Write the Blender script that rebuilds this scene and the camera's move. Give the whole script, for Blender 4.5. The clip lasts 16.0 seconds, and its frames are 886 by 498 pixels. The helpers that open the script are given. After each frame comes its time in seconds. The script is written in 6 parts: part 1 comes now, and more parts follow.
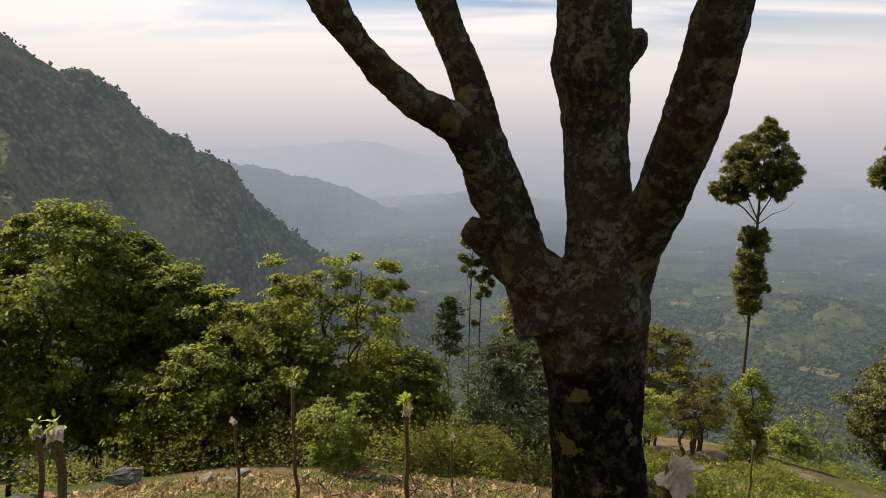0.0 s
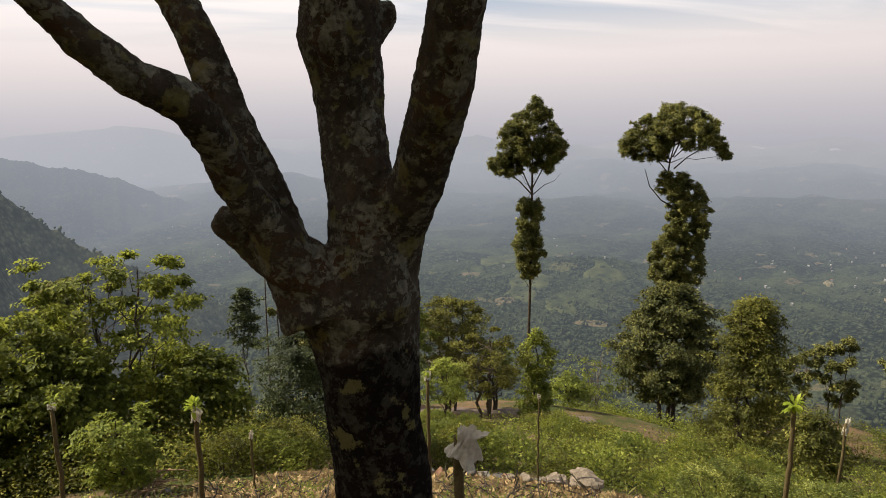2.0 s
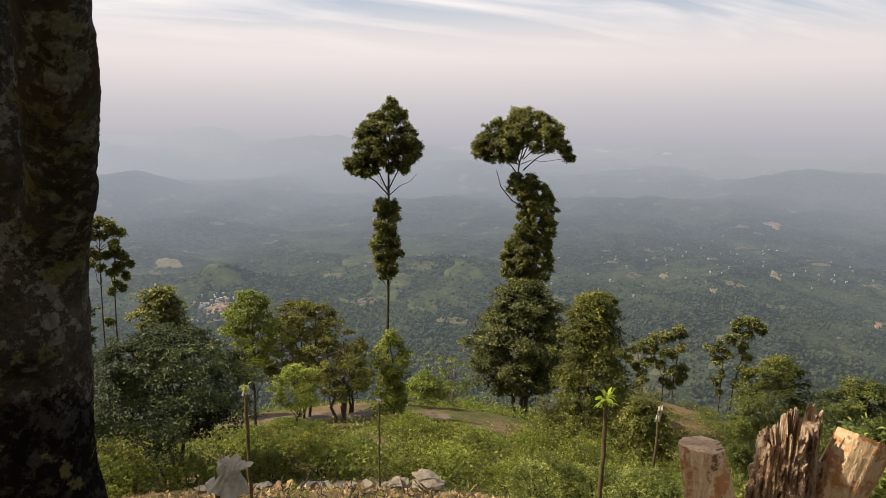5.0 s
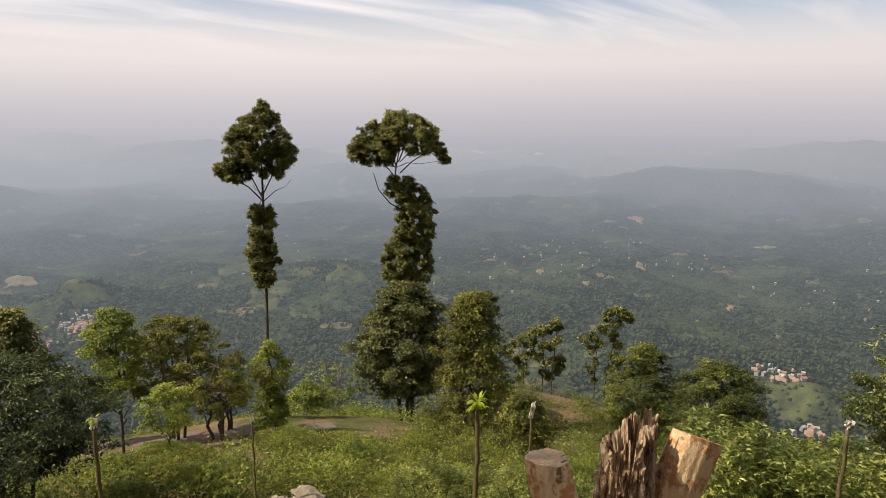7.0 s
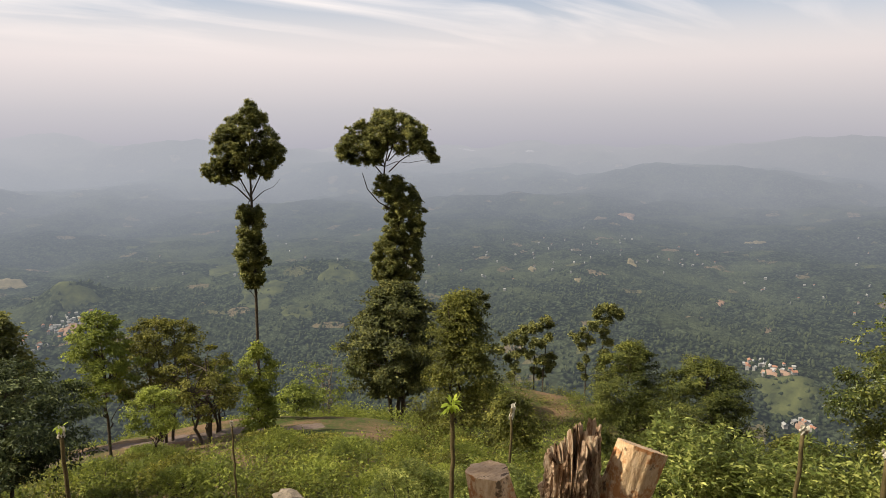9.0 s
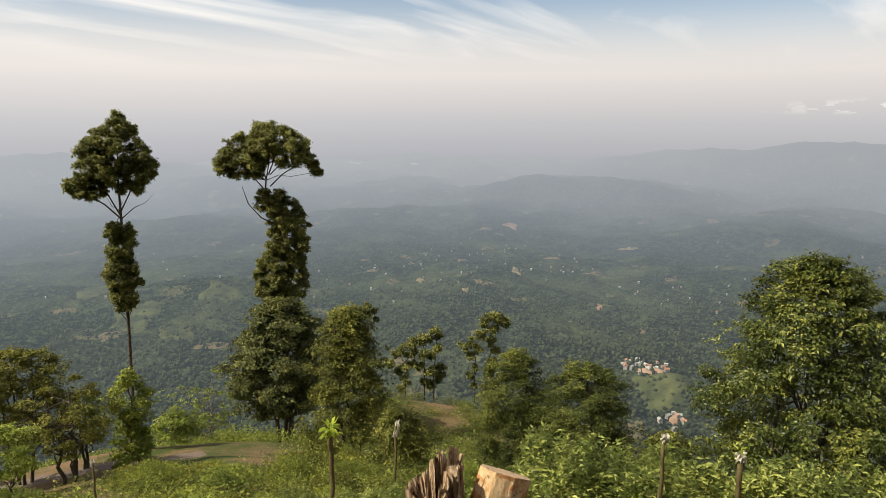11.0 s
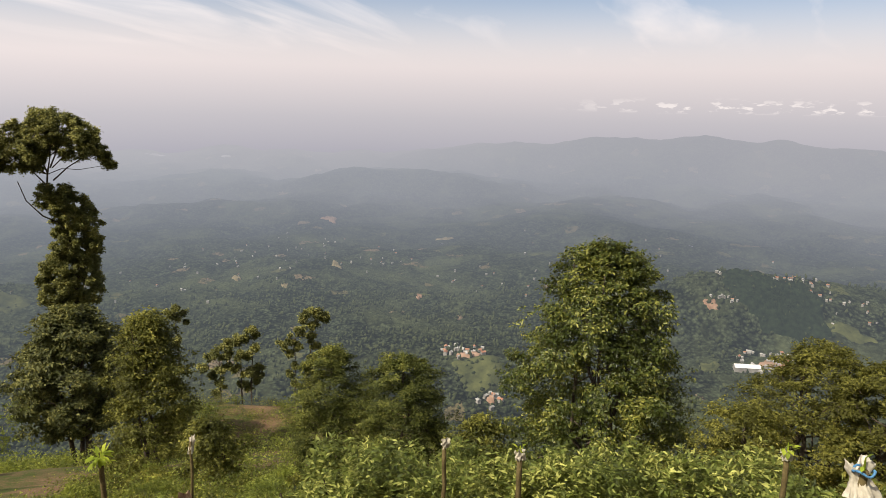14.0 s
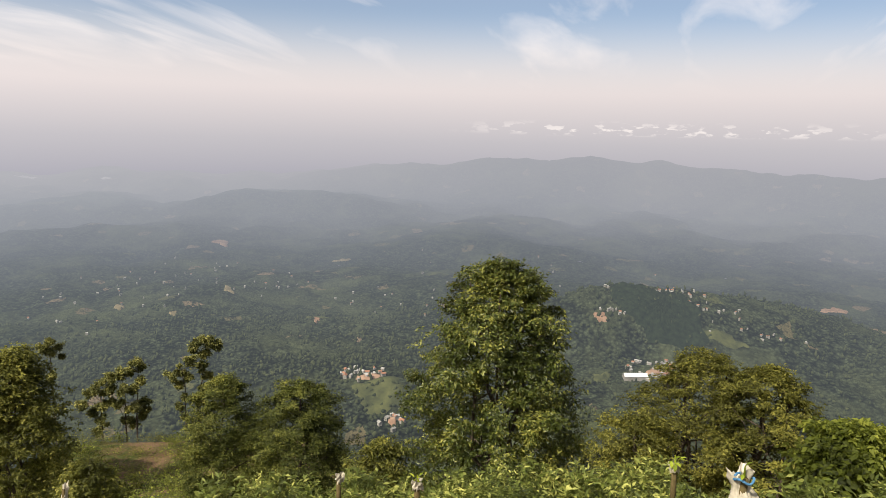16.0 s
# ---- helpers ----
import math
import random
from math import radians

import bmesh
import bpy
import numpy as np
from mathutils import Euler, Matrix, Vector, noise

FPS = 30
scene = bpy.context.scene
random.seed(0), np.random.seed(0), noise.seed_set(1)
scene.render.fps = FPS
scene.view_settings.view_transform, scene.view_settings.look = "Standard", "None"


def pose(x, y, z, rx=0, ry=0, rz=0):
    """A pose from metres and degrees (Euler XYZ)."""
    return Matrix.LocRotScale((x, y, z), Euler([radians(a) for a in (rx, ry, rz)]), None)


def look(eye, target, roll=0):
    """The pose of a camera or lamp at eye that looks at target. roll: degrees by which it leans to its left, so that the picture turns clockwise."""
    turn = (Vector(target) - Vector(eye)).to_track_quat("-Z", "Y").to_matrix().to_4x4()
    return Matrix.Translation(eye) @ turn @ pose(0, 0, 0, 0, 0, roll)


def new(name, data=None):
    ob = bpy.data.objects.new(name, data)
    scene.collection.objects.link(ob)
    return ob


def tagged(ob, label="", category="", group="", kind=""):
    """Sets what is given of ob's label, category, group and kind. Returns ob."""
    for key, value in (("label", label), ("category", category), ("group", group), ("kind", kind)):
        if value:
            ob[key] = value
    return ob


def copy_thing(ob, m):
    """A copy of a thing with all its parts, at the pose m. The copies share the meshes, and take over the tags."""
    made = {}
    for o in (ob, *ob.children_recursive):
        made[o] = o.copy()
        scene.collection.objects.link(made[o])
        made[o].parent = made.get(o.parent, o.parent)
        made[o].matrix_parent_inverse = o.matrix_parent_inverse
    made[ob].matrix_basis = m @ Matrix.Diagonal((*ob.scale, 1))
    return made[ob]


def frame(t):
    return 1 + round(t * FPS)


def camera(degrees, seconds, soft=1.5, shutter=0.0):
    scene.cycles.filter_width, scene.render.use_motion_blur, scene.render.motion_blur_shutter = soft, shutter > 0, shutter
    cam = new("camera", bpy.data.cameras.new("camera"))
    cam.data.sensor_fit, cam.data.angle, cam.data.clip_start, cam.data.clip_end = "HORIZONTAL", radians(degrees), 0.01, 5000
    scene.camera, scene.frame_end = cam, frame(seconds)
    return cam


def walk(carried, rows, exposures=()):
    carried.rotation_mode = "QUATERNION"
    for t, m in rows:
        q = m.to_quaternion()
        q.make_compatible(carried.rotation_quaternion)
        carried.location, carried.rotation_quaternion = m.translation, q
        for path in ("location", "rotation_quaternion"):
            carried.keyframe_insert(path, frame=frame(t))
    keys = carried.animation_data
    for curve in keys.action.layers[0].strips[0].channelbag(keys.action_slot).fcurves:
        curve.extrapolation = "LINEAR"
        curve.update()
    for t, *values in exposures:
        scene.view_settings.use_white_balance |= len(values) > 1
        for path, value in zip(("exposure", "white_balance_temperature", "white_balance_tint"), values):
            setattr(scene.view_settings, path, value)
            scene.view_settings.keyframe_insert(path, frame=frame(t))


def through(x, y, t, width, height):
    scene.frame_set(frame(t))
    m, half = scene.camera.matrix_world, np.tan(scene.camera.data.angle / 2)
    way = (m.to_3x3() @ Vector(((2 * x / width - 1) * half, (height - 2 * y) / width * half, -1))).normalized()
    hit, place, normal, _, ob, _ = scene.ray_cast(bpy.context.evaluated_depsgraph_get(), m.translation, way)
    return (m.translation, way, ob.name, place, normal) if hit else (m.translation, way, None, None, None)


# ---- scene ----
# ---- camera ----
cam = camera(66.05, 16.0, 0.45)
# seconds, x, y, z, yaw, pitch, roll
PATH = [
    (0.0, -0.004, -0.020, 1.585, 1.05, -9.88, 0.00),
    (0.5, 0.037, -0.037, 1.583, -1.13, -10.28, -0.72),
    (1.0, 0.065, 0.013, 1.584, -7.09, -10.94, -1.08),
    (1.5, 0.066, 0.058, 1.579, -11.96, -11.18, -0.68),
    (2.0, 0.115, 0.096, 1.574, -16.32, -11.53, -0.96),
    (2.5, 0.245, 0.117, 1.581, -18.37, -11.23, -0.09),
    (3.0, 0.384, 0.128, 1.595, -19.25, -10.79, 0.17),
    (3.5, 0.502, 0.132, 1.586, -19.67, -10.84, 0.18),
    (4.0, 0.576, 0.119, 1.579, -20.79, -11.08, 0.58),
    (4.5, 0.614, 0.105, 1.577, -24.02, -11.59, 0.05),
    (5.0, 0.664, 0.141, 1.581, -28.13, -11.57, 0.52),
    (7.5, 0.993, 0.157, 1.641, -38.69, -11.32, 0.15),
    (8.0, 1.082, 0.096, 1.648, -37.40, -10.92, 0.70),
    (8.5, 1.103, 0.048, 1.668, -37.41, -11.04, -0.32),
    (9.0, 1.127, 0.061, 1.673, -38.93, -11.45, -0.14),
    (9.5, 1.145, 0.072, 1.689, -41.57, -11.15, 0.23),
    (10.0, 1.163, 0.108, 1.691, -44.91, -11.03, 0.19),
    (12.5, 1.640, -0.004, 1.664, -53.81, -9.53, -0.22),
    (13.0, 1.610, -0.029, 1.689, -58.23, -10.38, -0.05),
    (13.5, 1.753, 0.029, 1.648, -62.00, -10.73, 0.89),
    (14.0, 1.833, 0.061, 1.647, -63.82, -10.82, 1.18),
    (14.5, 1.839, 0.076, 1.650, -65.35, -10.29, 1.59),
    (15.0, 1.866, 0.091, 1.654, -67.62, -9.55, 1.85),
    (15.5, 1.870, 0.084, 1.663, -70.49, -8.88, 1.05),
    (16.0, 1.923, 0.062, 1.655, -72.49, -8.92, 1.35),
]
walk(cam, [(t, pose(x, y, z, 90 + pitch, 0, yaw) @ pose(0, 0, 0, 0, 0, roll)) for t, x, y, z, yaw, pitch, roll in PATH],
     [(0.0, 0.66, 6500, 10), (9.1, 0.66, 6500, 10), (9.45, 0.66, 6500, -4), (10.0, 0.70, 6500, 1), (10.3, 0.70, 6500, 1), (12.2, 0.66, 6500, 12), (16.0, 0.66, 6500, 10)])

# ---- sky and sun ----
SUN_AZ, SUN_EL = 62.0, 48.0      # degrees to the left of +y, and up
scene.view_settings.exposure = 0.66
world = bpy.data.worlds.new("sky")
scene.world = world
world.use_nodes = True
wn, wl = world.node_tree.nodes, world.node_tree.links
wn.clear()


def wnode(kind, **values):
    n = wn.new(kind)
    for key, value in values.items():
        n.inputs[key].default_value = value
    return n


sky = wn.new("ShaderNodeTexSky")
sky.sky_type = "NISHITA"
sky.sun_disc = False
sky.sun_elevation = radians(SUN_EL)
sky.sun_rotation = radians(-SUN_AZ)
sky.altitude, sky.air_density, sky.dust_density, sky.ozone_density = 900, 1.0, 2.5, 2.0
sky_dim = wn.new("ShaderNodeVectorMath")
sky_dim.operation = "SCALE"
sky_dim.inputs["Scale"].default_value = 0.1
wl.new(sky.outputs[0], sky_dim.inputs[0])
coord = wn.new("ShaderNodeTexCoord")
axes_split = wn.new("ShaderNodeSeparateXYZ")
wl.new(coord.outputs["Generated"], axes_split.inputs[0])
# thin streaky cloud sheet: the direction is flattened onto a high plane
lift = wn.new("ShaderNodeMath")
lift.operation = "ADD"
lift.inputs[1].default_value = 0.12
wl.new(axes_split.outputs["Z"], lift.inputs[0])
plane = wn.new("ShaderNodeVectorMath")
plane.operation = "DIVIDE"
wl.new(coord.outputs["Generated"], plane.inputs[0])
spread = wn.new("ShaderNodeCombineXYZ")
for k in range(3):
    wl.new(lift.outputs[0], spread.inputs[k])
wl.new(spread.outputs[0], plane.inputs[1])
turn = wn.new("ShaderNodeMapping")
turn.inputs["Rotation"].default_value = (0, 0, radians(40))
turn.inputs["Scale"].default_value = (0.45, 1.5, 0.0)
turn.inputs["Location"].default_value = (0.35, 0.6, 0)
wl.new(plane.outputs[0], turn.inputs[0])
streak = wnode("ShaderNodeTexNoise", Scale=1.3, Detail=7.0, Roughness=0.5, Distortion=0.5)
wl.new(turn.outputs[0], streak.inputs["Vector"])
veil = wn.new("ShaderNodeMapRange")
veil.inputs["From Min"].default_value, veil.inputs["From Max"].default_value = 0.35, 0.60
veil.inputs["To Min"].default_value, veil.inputs["To Max"].default_value = 0.12, 1.0
clearer = wn.new("ShaderNodeMath")     # the sky clears away from the sun
clearer.operation = "MULTIPLY_ADD"
clearer.inputs[1].default_value = -0.20
wl.new(axes_split.outputs["X"], clearer.inputs[0])
wl.new(streak.outputs[0], clearer.inputs[2])
wl.new(clearer.outputs[0], veil.inputs["Value"])
clouds = wn.new("ShaderNodeMix")
clouds.data_type = "RGBA"
clouds.inputs["B"].default_value = (0.92, 0.865, 0.845, 1)
wl.new(veil.outputs[0], clouds.inputs["Factor"])
wl.new(sky_dim.outputs[0], clouds.inputs["A"])
# haze near the horizon, warm above and grey-blue at the rim
rim = wn.new("ShaderNodeValToRGB")
rim.color_ramp.elements[0].position, rim.color_ramp.elements[0].color = 0.46, (0.34, 0.34, 0.40, 1)
rim.color_ramp.elements[1].position, rim.color_ramp.elements[1].color = 0.58, (0.86, 0.775, 0.735, 1)
stop = rim.color_ramp.elements.new(0.50)
stop.color = (0.525, 0.50, 0.525, 1)
stop = rim.color_ramp.elements.new(0.535)
stop.color = (0.76, 0.685, 0.67, 1)
half = wn.new("ShaderNodeMath")
half.operation = "MULTIPLY_ADD"
half.inputs[1].default_value, half.inputs[2].default_value = 0.5, 0.5
wl.new(axes_split.outputs["Z"], half.inputs[0])
wl.new(half.outputs[0], rim.inputs[0])
rim_side = wn.new("ShaderNodeVectorMath")     # the haze is dimmer away from the sun
rim_side.operation = "SCALE"
wl.new(rim.outputs[0], rim_side.inputs[0])
away_dim = wn.new("ShaderNodeMapRange")
away_dim.interpolation_type = "SMOOTHSTEP"
for key, value in (("From Min", 0.35), ("From Max", 1.0), ("To Min", 1.0), ("To Max", 0.94)):
    away_dim.inputs[key].default_value = value
wl.new(axes_split.outputs["X"], away_dim.inputs["Value"])
wl.new(away_dim.outputs[0], rim_side.inputs["Scale"])
depth = wn.new("ShaderNodeMapRange")
depth.interpolation_type = "SMOOTHSTEP"
depth.inputs["From Min"].default_value, depth.inputs["From Max"].default_value = 0.06, 0.185
depth.inputs["To Min"].default_value, depth.inputs["To Max"].default_value = 1.0, 0.0
wl.new(axes_split.outputs["Z"], depth.inputs["Value"])
joined = wn.new("ShaderNodeMix")
joined.data_type = "RGBA"
wl.new(depth.outputs[0], joined.inputs["Factor"])
wl.new(clouds.outputs["Result"], joined.inputs["A"])
wl.new(rim_side.outputs[0], joined.inputs["B"])
# small far cumulus in a line low over the rim
flat_way = wn.new("ShaderNodeMapping")
flat_way.inputs["Scale"].default_value = (38, 38, 120)
wl.new(coord.outputs["Generated"], flat_way.inputs[0])
puff = wnode("ShaderNodeTexNoise", Scale=1.0, Detail=5.0, Roughness=0.55)
wl.new(flat_way.outputs[0], puff.inputs["Vector"])


def wspan(source, a, b, lo, hi):
    n = wn.new("ShaderNodeMapRange")
    n.interpolation_type = "SMOOTHSTEP"
    for key, value in (("From Min", a), ("From Max", b), ("To Min", lo), ("To Max", hi)):
        n.inputs[key].default_value = value
    wl.new(source, n.inputs["Value"])
    return n.outputs[0]


puffs = wspan(puff.outputs[0], 0.52, 0.60, 0.0, 1.0)
for limit in (wspan(axes_split.outputs["Z"], 0.012, 0.019, 0.0, 1.0), wspan(axes_split.outputs["Z"], 0.022, 0.036, 1.0, 0.0), wspan(axes_split.outputs["X"], 0.95, 0.998, 0.0, 0.6)):
    both = wn.new("ShaderNodeMath")
    both.operation = "MULTIPLY"
    wl.new(puffs, both.inputs[0])
    wl.new(limit, both.inputs[1])
    puffs = both.outputs[0]
with_puffs = wn.new("ShaderNodeMix")
with_puffs.data_type = "RGBA"
with_puffs.inputs["B"].default_value = (0.98, 0.90, 0.85, 1)
wl.new(puffs, with_puffs.inputs["Factor"])
wl.new(joined.outputs["Result"], with_puffs.inputs["A"])
shine = wn.new("ShaderNodeBackground")
shine.inputs["Strength"].default_value = 0.72
wl.new(with_puffs.outputs["Result"], shine.inputs["Color"])
wout = wn.new("ShaderNodeOutputWorld")
wl.new(shine.outputs[0], wout.inputs["Surface"])

sun_data = bpy.data.lights.new("sun", "SUN")
sun_data.energy, sun_data.angle, sun_data.color = 5.0, radians(0.6), (1.0, 0.90, 0.72)
sun = new("sun", sun_data)
s_az, s_el = radians(SUN_AZ), radians(SUN_EL)
SUN_WAY = Vector((-math.sin(s_az) * math.cos(s_el), math.cos(s_az) * math.cos(s_el), math.sin(s_el)))
sun.matrix_world = look(SUN_WAY * 50, (0, 0, 0))

# ---- materials ----
def material(name):
    m = bpy.data.materials.new(name)
    m.use_nodes = True
    m.node_tree.nodes.clear()
    return m, m.node_tree.nodes, m.node_tree.links


def ramp(nodes, stops):
    r = nodes.new("ShaderNodeValToRGB")
    e = r.color_ramp.elements
    while len(e) < len(stops):
        e.new(0.5)
    for el, (p, c) in zip(e, stops):
        el.position, el.color = p, (*c, 1)
    return r


def noise_tex(nodes, links, vec, scale, detail=5.0, rough=0.55, distort=0.0):
    n = nodes.new("ShaderNodeTexNoise")
    n.inputs["Scale"].default_value = scale
    n.inputs["Detail"].default_value = detail
    n.inputs["Roughness"].default_value = rough
    n.inputs["Distortion"].default_value = distort
    links.new(vec, n.inputs["Vector"])
    return n.outputs[0]


def blend(nodes, links, fac, a, b, mode="MIX"):
    m = nodes.new("ShaderNodeMix")
    m.data_type, m.blend_type = "RGBA", mode
    for key, v in (("Factor", fac), ("A", a), ("B", b)):
        if isinstance(v, (int, float)):
            m.inputs[key].default_value = v
        elif isinstance(v, tuple):
            m.inputs[key].default_value = (*v, 1)
        else:
            links.new(v, m.inputs[key])
    return m.outputs["Result"]


def math_node(nodes, links, op, a, b=0.0, clamp=False):
    m = nodes.new("ShaderNodeMath")
    m.operation, m.use_clamp = op, clamp
    for k, v in ((0, a), (1, b)):
        if isinstance(v, (int, float)):
            m.inputs[k].default_value = v
        else:
            links.new(v, m.inputs[k])
    return m.outputs[0]


def span(nodes, links, value, a, b, lo=0.0, hi=1.0):
    m = nodes.new("ShaderNodeMapRange")
    for key, v in (("From Min", a), ("From Max", b), ("To Min", lo), ("To Max", hi)):
        m.inputs[key].default_value = v
    links.new(value, m.inputs["Value"])
    return m.outputs[0]


def finish(nodes, links, color, rough=0.8, bump=None, bump_strength=0.4, bump_distance=0.02, spec=0.3, translucent=None, part_through=0.35):
    p = nodes.new("ShaderNodeBsdfPrincipled")
    p.inputs["Specular IOR Level"].default_value = spec
    for key, v in (("Base Color", color), ("Roughness", rough)):
        if isinstance(v, tuple):
            p.inputs[key].default_value = (*v, 1)
        elif isinstance(v, (int, float)):
            p.inputs[key].default_value = v
        else:
            links.new(v, p.inputs[key])
    if bump is not None:
        b = nodes.new("ShaderNodeBump")
        b.inputs["Strength"].default_value, b.inputs["Distance"].default_value = bump_strength, bump_distance
        links.new(bump, b.inputs["Height"])
        links.new(b.outputs[0], p.inputs["Normal"])
    last = p.outputs[0]
    if translucent is not None:
        t = nodes.new("ShaderNodeBsdfTranslucent")
        links.new(translucent, t.inputs["Color"])
        mix = nodes.new("ShaderNodeMixShader")
        mix.inputs[0].default_value = part_through
        links.new(last, mix.inputs[1])
        links.new(t.outputs[0], mix.inputs[2])
        last = mix.outputs[0]
    out = nodes.new("ShaderNodeOutputMaterial")
    links.new(last, out.inputs["Surface"])
    return p


def leaf_material(name, dark, mid, light, through=0.35, gloss=0.5, clump=0.6, single=False):
    """Leaves: colour by leaf and by clump, and some light through the blade."""
    dark, mid, light = (tuple(v * k for v in c) for c, k in ((dark, 0.42), (mid, 0.9), (light, 1.08)))
    m, n, l = material(name)
    geo = n.new("ShaderNodeNewGeometry")
    big = noise_tex(n, l, geo.outputs["Position"], clump, 3.0)
    by_leaf = ramp(n, [(0.0, dark), (0.55, mid), (1.0, light)])
    both = math_node(n, l, "ADD", math_node(n, l, "MULTIPLY", n.new("ShaderNodeObjectInfo").outputs["Random"] if single else geo.outputs["Random Per Island"], 0.6),
                     span(n, l, big, 0.35, 0.65, -0.05, 0.45), True)
    l.new(both, by_leaf.inputs[0])
    glow = blend(n, l, 0.5, by_leaf.outputs[0], tuple(min(1, c * 1.6) for c in light))
    finish(n, l, by_leaf.outputs[0], gloss + 0.15, spec=0.22, translucent=glow, part_through=through)
    return m


def bark_material(name, dark, light, patch=None, scale=9.0, relief=0.6):
    m, n, l = material(name)
    tc = n.new("ShaderNodeTexCoord").outputs["Object"]
    grain = noise_tex(n, l, tc, scale * 4, 6.0, 0.7)
    broad = noise_tex(n, l, tc, scale * 0.6, 4.0)
    both = math_node(n, l, "ADD", math_node(n, l, "MULTIPLY", grain, 0.6), math_node(n, l, "MULTIPLY", broad, 0.4))
    col = ramp(n, [(0.35, dark), (0.65, light)])
    l.new(both, col.inputs[0])
    color = col.outputs[0]
    if patch:
        spots = noise_tex(n, l, tc, scale * 1.1, 6.0, 0.62, 0.4)
        color = blend(n, l, span(n, l, spots, 0.52, 0.58), color, patch)
    finish(n, l, color, 0.9, both, relief, 0.03, 0.15)
    return m


LEAF_BROAD = leaf_material("broad_leaf", (0.014, 0.023, 0.004), (0.09, 0.113, 0.015), (0.30, 0.32, 0.055), 0.44)
LEAF_EUCA = leaf_material("eucalypt_leaf", (0.024, 0.031, 0.012), (0.105, 0.115, 0.033), (0.32, 0.30, 0.085), 0.25)
LEAF_SHADE = leaf_material("shaded_broad_leaf", (0.012, 0.022, 0.004), (0.085, 0.11, 0.015), (0.29, 0.32, 0.055), 0.42)
LEAF_DEEP = leaf_material("deep_gum_leaf", (0.013, 0.019, 0.007), (0.066, 0.077, 0.022), (0.20, 0.19, 0.055), 0.24)
LEAF_DARK = leaf_material("dark_feathery_leaf", (0.006, 0.012, 0.004), (0.027, 0.042, 0.011), (0.15, 0.17, 0.062), 0.18, 0.4)
LEAF_OLIVE = leaf_material("olive_leaf", (0.012, 0.018, 0.004), (0.056, 0.07, 0.011), (0.18, 0.18, 0.035), 0.22)
LEAF_WEED = leaf_material("weed_leaf", (0.011, 0.016, 0.003), (0.086, 0.092, 0.010), (0.285, 0.265, 0.042), 0.22, 0.5, 0.8)
LEAF_GLOSSY = leaf_material("glossy_leaf", (0.013, 0.022, 0.006), (0.062, 0.082, 0.018), (0.26, 0.255, 0.055), 0.26, 0.22)
LEAF_GOLD = leaf_material("gold_leaf", (0.024, 0.026, 0.005), (0.092, 0.095, 0.016), (0.23, 0.215, 0.042), 0.3)
LEAF_LIGHT = leaf_material("light_leaf", (0.022, 0.036, 0.006), (0.115, 0.145, 0.022), (0.33, 0.36, 0.07), 0.38)
LEAF_SHRUB = leaf_material("shrub_leaf", (0.014, 0.028, 0.006), (0.105, 0.135, 0.024), (0.41, 0.41, 0.115), 0.26, 0.45, 2.0)
LEAF_BROWN = leaf_material("brownish_leaf", (0.016, 0.021, 0.005), (0.08, 0.088, 0.015), (0.22, 0.21, 0.042), 0.3)
LEAF_YOUNG = leaf_material("young_leaf", (0.16, 0.24, 0.02), (0.28, 0.36, 0.03), (0.42, 0.46, 0.06), 0.45, 0.5, 4.0, True)
LEAF_DRY = leaf_material("dry_leaf", (0.06, 0.036, 0.016), (0.21, 0.14, 0.065), (0.46, 0.34, 0.17), 0.15, 0.7, 2.0)
GRASS = leaf_material("grass_blade", (0.04, 0.06, 0.01), (0.10, 0.125, 0.024), (0.26, 0.235, 0.08), 0.3, 0.6, 1.2)
BARK = bark_material("grey_brown_bark", (0.025, 0.019, 0.013), (0.10, 0.08, 0.06))
BARK_PALE = bark_material("pale_bark", (0.07, 0.055, 0.04), (0.22, 0.19, 0.15))
STAKE_WOOD = bark_material("stake_wood", (0.045, 0.035, 0.014), (0.13, 0.10, 0.045), None, 14.0, 0.3)


def ground_material():
    m, n, l = material("hill_ground")
    pos = n.new("ShaderNodeNewGeometry").outputs["Position"]
    broad = noise_tex(n, l, pos, 0.16, 5.0, 0.6)
    fine = noise_tex(n, l, pos, 2.6, 8.0, 0.7)
    specks = noise_tex(n, l, pos, 22.0, 6.0, 0.75)
    soil = ramp(n, [(0.3, (0.06, 0.036, 0.02)), (0.5, (0.15, 0.095, 0.055)), (0.75, (0.27, 0.18, 0.11))])
    l.new(specks, soil.inputs[0])
    green = ramp(n, [(0.3, (0.016, 0.028, 0.006)), (0.55, (0.045, 0.062, 0.014)), (0.8, (0.11, 0.115, 0.03))])
    l.new(fine, green.inputs[0])
    part = math_node(n, l, "ADD", math_node(n, l, "MULTIPLY", broad, 0.6), math_node(n, l, "MULTIPLY", fine, 0.4))
    col = blend(n, l, span(n, l, part, 0.43, 0.55), soil.outputs[0], green.outputs[0])
    finish(n, l, col, 0.95, specks, 0.7, 0.05, 0.1)
    return m


GROUND = ground_material()


# distance scale of the painted haze, in metres
HAZE_LENGTH = 2250.0


